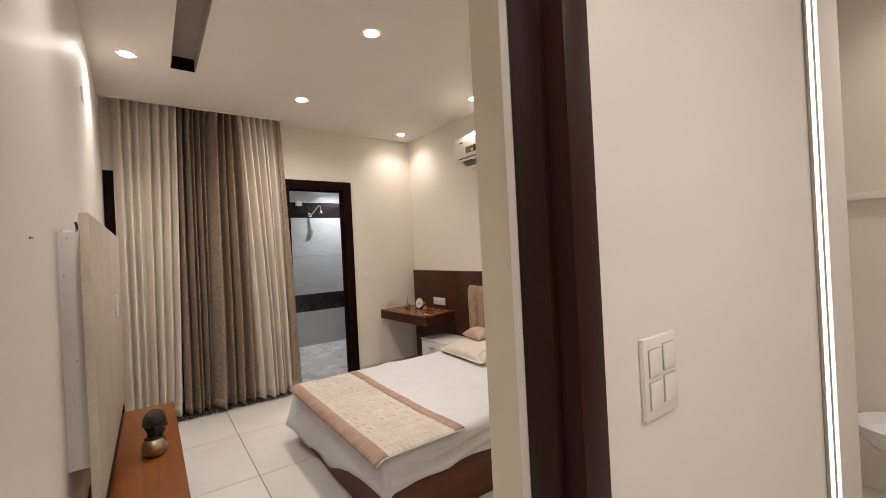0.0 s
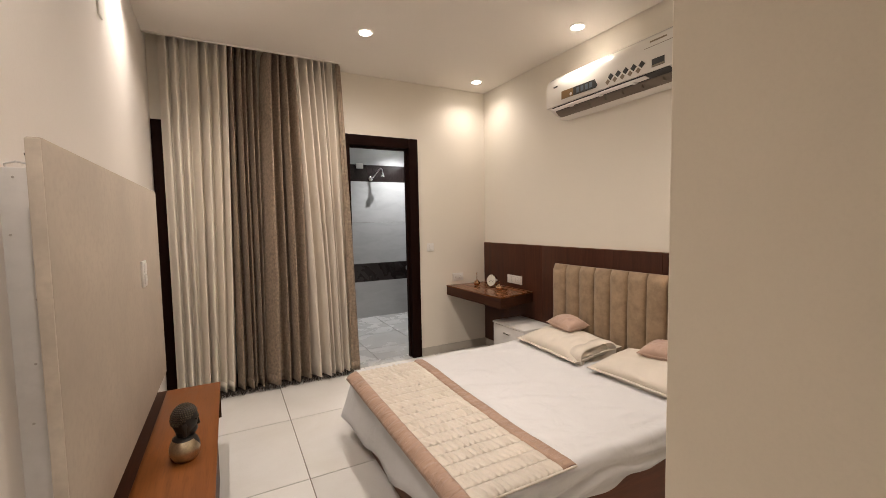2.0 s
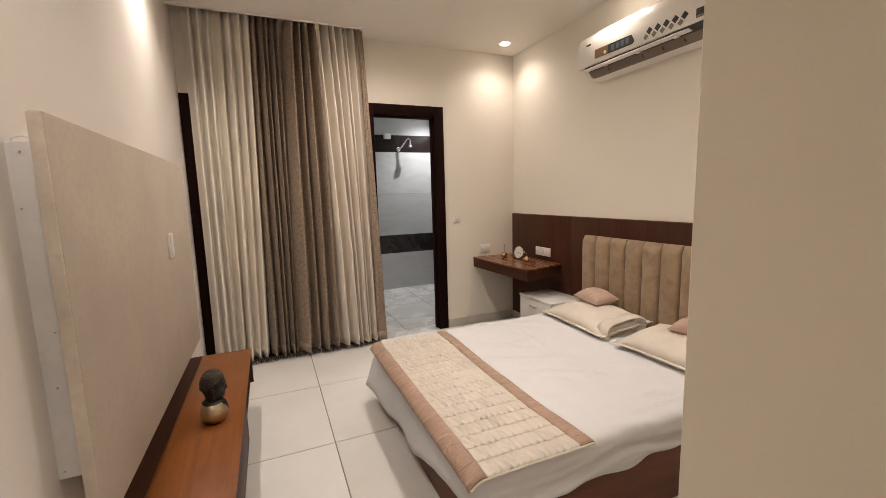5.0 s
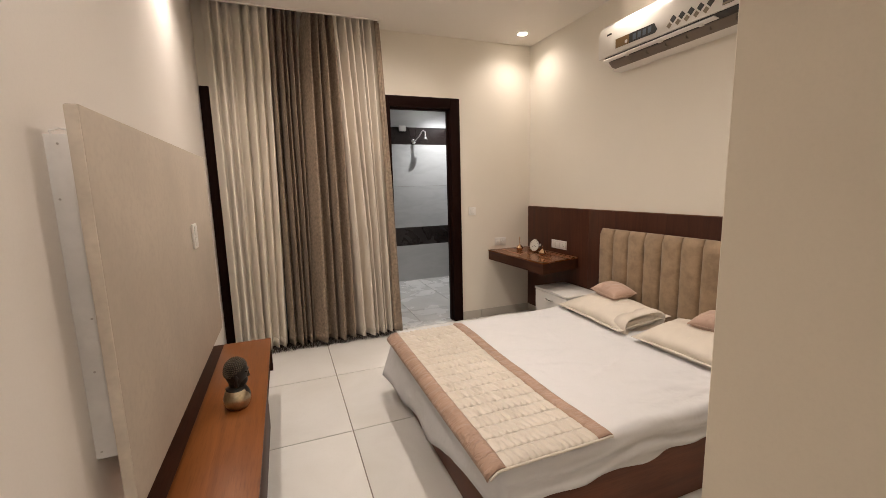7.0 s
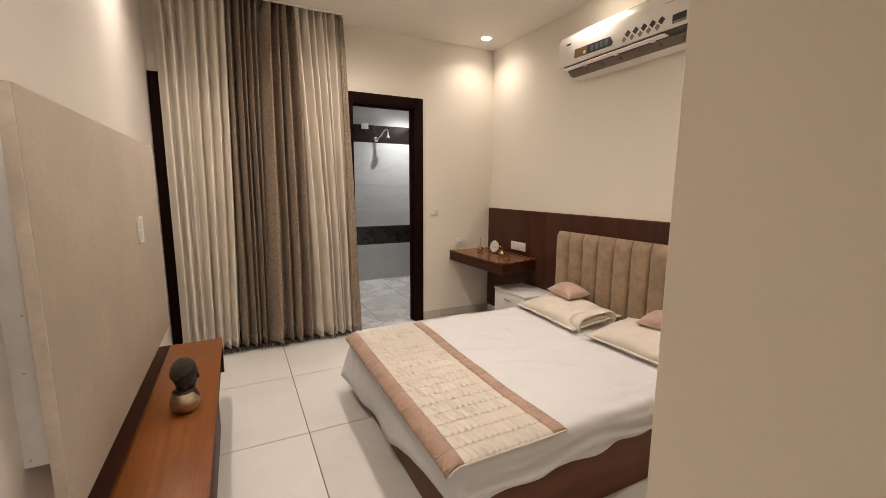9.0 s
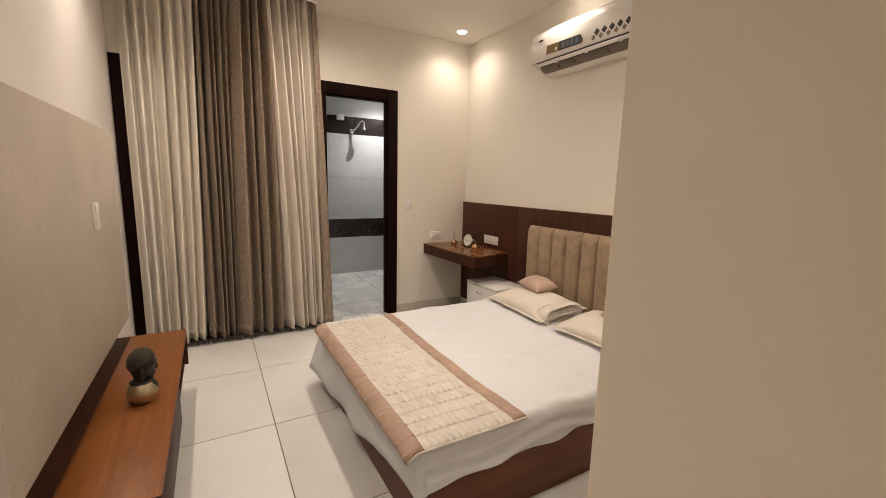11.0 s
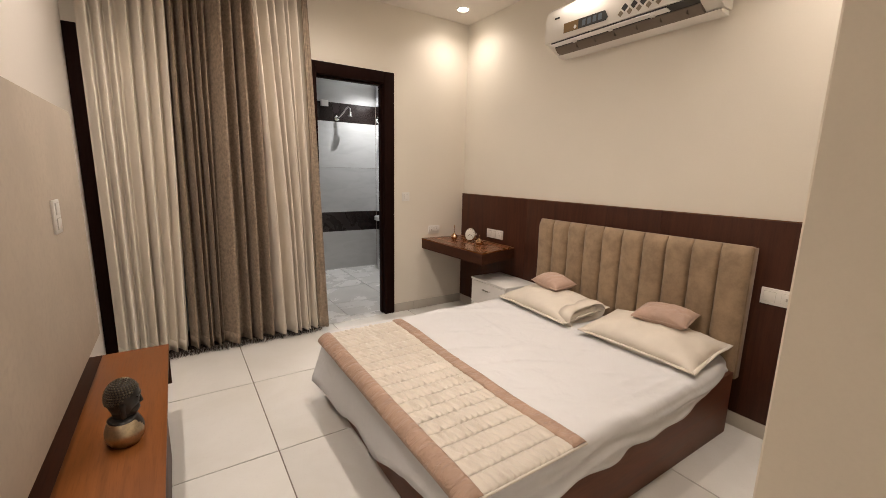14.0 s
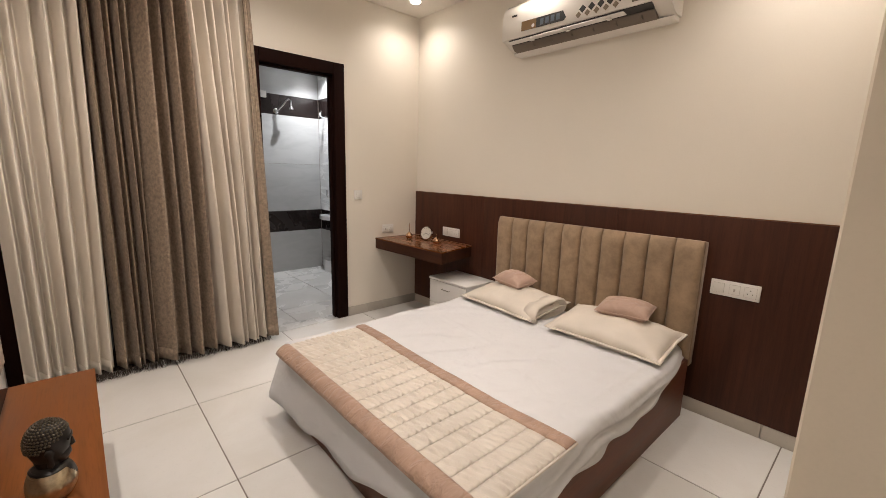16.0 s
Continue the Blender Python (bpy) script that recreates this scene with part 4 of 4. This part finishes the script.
# ---- statue ----
def statue(x, y, z):
    """A head with a knobbed cap on a rounded shoulder base, one mesh of two metals."""
    head = Vector((x + 0.004, y, z + 0.178))
    shell = lathe([(0.004, -0.074), (0.024, -0.070), (0.040, -0.052), (0.051, -0.022), (0.055, 0.008), (0.051, 0.036), (0.038, 0.057), (0.020, 0.067), (0.004, 0.070)], (0, 0, 0), 32)
    moved(shell, Matrix.Translation(head) @ Matrix.Diagonal((0.98, 0.90, 1, 1)))
    jaw = moved(lathe([(0.004, -0.026), (0.020, -0.022), (0.030, -0.004), (0.028, 0.014), (0.012, 0.026), (0.003, 0.028)], (0, 0, 0), 20), Matrix.Translation(head + Vector((0.020, 0, -0.046))) @ Matrix.Diagonal((1.0, 1.1, 1, 1)))
    nose = moved(lathe([(0.002, -0.014), (0.010, -0.007), (0.005, 0.014), (0.001, 0.022)], (0, 0, 0), 10), Matrix.Translation(head + Vector((0.051, 0, -0.020))))
    brow = tube([(head.x + 0.046, y - 0.030, head.z + 0.004), (head.x + 0.053, y - 0.012, head.z + 0.008), (head.x + 0.053, y + 0.012, head.z + 0.008), (head.x + 0.046, y + 0.030, head.z + 0.004)], 0.004, 6)
    ears = [moved(lathe([(0.002, -0.034), (0.007, -0.028), (0.006, 0.0), (0.010, 0.014), (0.006, 0.024), (0.001, 0.026)], (0, 0, 0), 10), Matrix.Translation(head + Vector((0.002, side_y * 0.050, -0.030))) @ Matrix.Diagonal((1.2, 0.6, 1, 1))) for side_y in (-1, 1)]
    neck = lathe([(0.040, -0.040), (0.033, -0.02), (0.032, 0.0), (0.036, 0.02)], (x, y, z + 0.108), 20)
    curls = []
    for ring in range(13):
        pol = radians(5 + ring * 8.0)
        count = max(1, int(2 * math.pi * math.sin(pol) * 0.053 / 0.0086))
        for k in range(count):
            az = 2 * math.pi * (k + 0.5 * (ring % 2)) / count
            if ring > 7 and abs(math.atan2(math.sin(az), math.cos(az))) < 0.5 + 0.28 * (ring - 7):
                continue
            n = Vector((math.sin(pol) * math.cos(az) * 1.06, math.sin(pol) * math.sin(az) * 0.96, math.cos(pol)))
            p = head + Vector((0, 0, 0.003)) + Vector((n.x * 0.052, n.y * 0.052, n.z * 0.069))
            b = bmesh.new()
            bmesh.ops.create_icosphere(b, subdivisions=1, radius=0.0044, matrix=Matrix.Translation(p))
            curls.append(b)
    torso = bmesh.new()
    rings = []
    for j in range(25):
        t = j / 24
        w = 0.061 * (0.80 + 0.20 * math.sin(math.pi * min(1.0, t * 1.1 + 0.08))) * (1 - t ** 2.6) ** 0.5 + 0.030 * t
        zz = z + 0.108 * t
        rings.append([torso.verts.new((x - 0.002 + w * 0.88 * math.cos(2 * math.pi * k / 72), y + w * (1.0 + 0.12 * math.sin(math.pi * t)) * math.sin(2 * math.pi * k / 72), zz)) for k in range(72)])
    for a, b in zip(rings, rings[1:]):
        for k in range(72):
            torso.faces.new((a[k], a[(k + 1) % 72], b[(k + 1) % 72], b[k]))
    torso.faces.new(rings[0][::-1])
    torso.faces.new(rings[-1])
    sash = []
    for off, rad in ((0.0, 0.0048), (-0.011, 0.0034)):
        sash.append(tube([(x + (0.044 - off * 0.4) * math.cos(a) - 0.002, y + (0.050 - off * 0.5) * math.sin(a), z + 0.084 + off - 0.016 * math.cos(a - 0.4)) for a in [2 * math.pi * k / 36 for k in range(37)]], rad, 6))

    def robe_open(c):
        t = (c.z - z) / 0.108
        return t > 0.86 or (t > 0.2 and abs(math.atan2(c.y - y - 0.012, c.x - x)) < 1.35 * (t - 0.2))

    dark = join(shell, jaw, nose, brow, *ears, neck)
    dark_count = len(dark.faces)
    knobs = join(*curls)
    brass = join(torso, *sash)
    total_knobs = len(knobs.faces)
    bm = join(dark, knobs, brass)
    bm.faces.ensure_lookup_table()
    for i, f in enumerate(bm.faces):
        f.normal_update()
        f.material_index = 0 if i < dark_count else (2 if i < dark_count + total_knobs else (0 if robe_open(f.calc_center_median()) else 1))
    bmesh.ops.recalc_face_normals(bm, faces=bm.faces)
    worn = surface("worn_bronze_knobs", (0.13, 0.108, 0.08), 0.38, 0.75, vary=0.4, big=40)
    return single("statue", bm, [BRONZE, BRASS, worn], "black bronze head statue with knobbed hair on a brass shoulder base", "statue", angle=60)


figure = statue(0.0, 0.0, 0.0)
figure.matrix_world = Matrix.Translation((0.190, 3.13, 0.43)) @ Matrix.Scale(0.95, 4)

# ---- split air conditioner ----
ac = thing("air_conditioner", (2.9, 3.16, 2.30), "ivory wall-mounted split air conditioner with its flap open", "air conditioner")
AY0, AY1 = 2.58, 3.73
GREY_PLASTIC = surface("grey_brown_louvre_plastic", (0.17, 0.135, 0.105), 0.5, vary=0.08)
ac_body = [(3.018, 2.305), (3.018, 2.60), (2.93, 2.612), (2.86, 2.602), (2.815, 2.565), (2.798, 2.51), (2.797, 2.40), (2.803, 2.358), (2.835, 2.352), (2.925, 2.305)]
part("body", extrude_profile(ac_body, "y", AY0, AY1), AC_PLASTIC, ac, angle=50)
part("slot", extrude_profile([(2.812, 2.3565), (2.836, 2.3505), (2.862, 2.336), (2.858, 2.332), (2.834, 2.344), (2.813, 2.350)], "y", AY0 + 0.09, AY1 - 0.05), DARK_PLASTIC, ac, "dark upper slot of the air outlet")
part("throat", extrude_profile([(2.862, 2.3355), (2.928, 2.3045), (2.922, 2.292), (2.885, 2.30), (2.857, 2.3275)], "y", AY0 + 0.09, AY1 - 0.05), GREY_PLASTIC, ac, "grey-brown inside of the air outlet")
part("base_tray", extrude_profile([(3.018, 2.280), (3.018, 2.304), (2.942, 2.304), (2.926, 2.295), (2.942, 2.283)], "y", AY0 + 0.012, AY1 - 0.012), AC_PLASTIC, ac)
flap = part("flap", extrude_profile([(2.795, 2.336), (2.797, 2.3405), (2.838, 2.3335), (2.838, 2.3295)], "y", AY0 + 0.24, AY1 - 0.06), WHITE_PLASTIC, ac, "thin white louvre flap, open")
for y in (2.92, 3.20, 3.48):
    part("hinge", box((2.815, y - 0.014, 2.322), (2.84, y + 0.014, 2.345), 0.003), WHITE_PLASTIC, flap)
for k in range(6):
    y = AY0 + 0.16 + k * 0.15
    part("vane", box((2.862, y, 2.298), (2.895, y + 0.0025, 2.322)), GREY_PLASTIC, ac)
sticker = part("sticker", extrude_profile([(3.20, 2.40), (3.225, 2.445), (3.555, 2.452), (3.555, 2.39), (3.215, 2.383)], "x", 2.7945, 2.7972), DARK_PLASTIC, ac, "dark display sticker")
part("sticker_end", extrude_profile([(3.43, 2.388), (3.43, 2.449), (3.554, 2.451), (3.554, 2.391)], "x", 2.7938, 2.7944), surface("amber_print", (0.22, 0.13, 0.05), 0.4), sticker, "amber brown end field")
part("seal_print", moved(lathe([(0.012, 0), (0.012, 0.0008)], (0, 0, 0), 16), pose(2.7937, 3.455, 2.408, 0, -90, 0)), WHITE_PLASTIC, sticker)
for k in range(4):
    part("print_bar", box((2.7938, 3.245 + k * 0.042, 2.398), (2.7944, 3.272 + k * 0.042, 2.436)), surface("blue_grey_print", (0.10, 0.13, 0.16), 0.4), sticker)
GOLD_PRINT = surface("grey_gold_print", (0.24, 0.19, 0.13), 0.4)
for k in range(5):
    for row in range(2):
        y, z = 3.085 - k * 0.060 + row * 0.026, 2.420 - row * 0.030
        bm = moved(box((-0.0012, -0.0165 + 0.003 * row, -0.0165 + 0.003 * row), (0.0012, 0.0165 - 0.003 * row, 0.0165 - 0.003 * row)), Matrix.Translation((2.7965, y, z)) @ pose(0, 0, 0, 45, 0, 0))
        part("diamond_print", bm, GOLD_PRINT if row else DARK_PLASTIC, ac)
part("display", box((2.7945, 2.69, 2.375), (2.7972, 2.775, 2.425), 0.001), DARK_PLASTIC, ac, "small dark display window")
part("display_edge", box((2.7938, 2.692, 2.377), (2.7944, 2.773, 2.388)), GOLD_PRINT, ac)
part("print_bar", box((2.796, 3.60, 2.50), (2.799, 3.645, 2.512)), DARK_PLASTIC, ac)
part("print_bar", moved(box((-0.001, -0.055, -0.005), (0.001, 0.055, 0.005)), pose(2.8055, 2.74, 2.54, 0, -18, 0)), GOLD_PRINT, ac)
part("seam", box((2.7962, 2.605, 2.505), (2.7985, 2.83, 2.507)), GREY_PLASTIC, ac)
part("end_screw", moved(lathe([(0.008, 0.0), (0.008, 0.004)], (0, 0, 0), 12), pose(2.90, AY0, 2.43, 90, 0, 0)), DARK_PLASTIC, ac)

# ---- bathroom fittings ----
wall_box = thing("junction_box", (2.19, 7.12, 2.265), "small white electrical box on the dark tile band", "electrical box")
part("housing", box((2.14, 7.092, 2.265), (2.245, 7.1195, 2.345), 0.006, 2), WHITE_PLASTIC, wall_box)
part("cover", box((2.147, 7.087, 2.272), (2.238, 7.0925, 2.338), 0.003), WHITE_PLASTIC, wall_box)
shower = thing("shower_head", (2.37, 7.1, 2.12), "chrome overhead shower on a bent wall arm", "shower")
part("flange", moved(lathe([(0.038, 0), (0.034, 0.01), (0.02, 0.016)], (0, 0, 0), 20), pose(2.36, 7.119, 2.12, 90, 0, 0)), CHROME, shower)
part("arm", tube([(2.36, 7.115, 2.12), (2.38, 7.06, 2.135), (2.42, 7.02, 2.19), (2.455, 6.99, 2.245), (2.475, 6.97, 2.262), (2.492, 6.955, 2.245), (2.495, 6.95, 2.20)], 0.011, 10), CHROME, shower)
part("rose", lathe([(0.026, -0.055), (0.030, -0.045), (0.022, -0.028), (0.013, -0.012), (0.013, 0.03)], (2.495, 6.95, 2.19), 20), CHROME, shower)
tap = thing("wall_tap", (2.93, 6.9, 2.10), "small chrome fitting on the dark tile band", "tap")
part("body", tube([(2.939, 6.93, 2.09), (2.90, 6.93, 2.09), (2.87, 6.91, 2.10), (2.85, 6.88, 2.12)], 0.014, 10), CHROME, tap)
part("lever", tube([(2.89, 6.93, 2.105), (2.87, 6.90, 2.135), (2.86, 6.86, 2.15)], 0.007, 8), CHROME, tap)
mixer = thing("wall_mixer", (2.93, 6.78, 1.0), "chrome lever mixer on the tiled wall", "tap")
part("body", tube([(2.939, 6.80, 1.02), (2.90, 6.80, 1.02), (2.885, 6.80, 1.05), (2.88, 6.79, 1.12)], 0.012, 10), CHROME, mixer)
corner_shelf = thing("corner_basin", (2.86, 6.85, 0.72), "small white ceramic basin on the tiled wall", "basin")
part("bowl", extrude_profile([(2.939, 7.0), (2.939, 6.6), (2.86, 6.62), (2.81, 6.70), (2.80, 6.80), (2.82, 6.92), (2.87, 6.99)], "z", 0.72, 0.775), CERAMIC, corner_shelf)
wc = thing("foot_ledge", (2.88, 6.8, 0.0), "low white ceramic edge by the tiled wall", "ceramic ledge")
part("ledge", extrude_profile([(2.939, 6.95), (2.939, 6.55), (2.85, 6.58), (2.82, 6.70), (2.83, 6.85), (2.88, 6.93)], "z", 0.0, 0.16), CERAMIC, wc)

# ---- lobby ----
led = thing("light_strip", (2.29, 0.815, 0.0), "tall vertical glowing light strip with two lines", "light strip")
part("channel", box((2.05, 0.812, 0.02), (2.215, 0.8195, 2.80), 0.002), SLOT_GREY, led)
for a, b in ((2.066, 2.111), (2.154, 2.196)):
    part("diffuser", box((a, 0.8085, 0.03), (b, 0.8118, 2.79), 0.001), LED_GLOW, led, "glowing warm white line")
single("wall_ledge", box((3.37, 0.40, 1.60), (3.399, 1.28, 1.64), 0.004), PAINT_LOBBY, "pale narrow ledge along the lobby wall", "ledge", kind="structure")
basin = thing("wash_basin", (3.2, 0.85, 0.4), "round white ceramic bowl on the lobby wall", "basin")
part("bowl", lathe([(0.05, 0.0), (0.12, 0.03), (0.17, 0.09), (0.19, 0.15), (0.175, 0.155), (0.15, 0.10), (0.05, 0.05)], (3.21, 0.76, 0.30), 28), CERAMIC, basin)

# ---- skirting and tiles ----
skirt = thing("baseboard", (2.6, 4.99, 0), "grey-beige tile skirting along the wall", "skirting", kind="structure")
for a, b in ((2.187, 2.40), (2.404, 2.998)):
    part("skirting_tile", box((a, 4.988, 0.0), (b, 4.999, 0.088), 0.0015), SKIRT_TILE, skirt)
for a, b in ((1.65, 1.90), (1.904, 2.70), (2.704, 3.50), (3.504, 4.30), (4.304, 4.985)):
    part("skirting_tile", box((3.0, a, 0.0), (3.0185, b, 0.083), 0.0015), SKIRT_TILE, skirt)


def tiles(parent, name, cells, mat, cache={}):
    """Thin bevelled slabs that share a mesh where they are alike; cells are (lo, hi) corners."""
    for lo, hi in cells:
        size = tuple(round(hi[i] - lo[i], 4) for i in range(3))
        key = (size, mat.name)
        if key not in cache:
            bm = box((0, 0, 0), size, 0.0012, 1)
            me = bpy.data.meshes.new(name)
            bm.to_mesh(me)
            bm.free()
            me.materials.append(mat)
            cache[key] = me
        ob = new(name, cache[key])
        ob.location = lo
        ob.parent = parent


PITCH, JOINT = 0.797, 0.003


def axis_cells(start, pitch, lo, hi):
    k = math.floor((lo - start) / pitch)
    out = []
    while start + k * pitch < hi:
        a, b = max(lo, start + k * pitch + JOINT), min(hi, start + (k + 1) * pitch - JOINT)
        if b - a > 0.01:
            out.append((a, b))
        k += 1
    return out


tiles(floor, "floor_tile", [((a, c, -0.004), (b, d, 0.0)) for a, b in axis_cells(0.745, PITCH, LEFT, 3.4) for c, d in axis_cells(4.197, PITCH, Y0, 5.0)], FLOOR_TILE)
bath_floor = bpy.data.objects["bath_floor"]
tiles(bath_floor, "floor_tile", [((a, c, -0.006), (b, d, -0.001)) for a, b in axis_cells(1.75, 0.6, 1.02, 2.94) for c, d in axis_cells(5.55, 0.6, 5.13, BY)], BATH_FLOOR)
BANDS = [(0.0, 0.55, BATH_TILE), (0.553, 0.83, BATH_BAND), (0.833, 1.455, BATH_TILE), (1.458, 2.075, BATH_TILE), (2.078, 2.325, BATH_BAND), (2.328, 2.75, BATH_TILE)]
for z0, z1, mat in BANDS:
    tiles(bath_north, "wall_tile", [((a, BY, z0), (b, BY + 0.006, z1)) for a, b in axis_cells(1.74, 1.2, 1.02, 2.94)], mat)
    tiles(bath_east, "wall_tile", [((BX, c, z0), (BX + 0.006, d, z1)) for c, d in axis_cells(5.92, 1.2, 5.13, BY - 0.001)], BATH_WHITE if mat is BATH_TILE and z0 > 0.8 else mat)
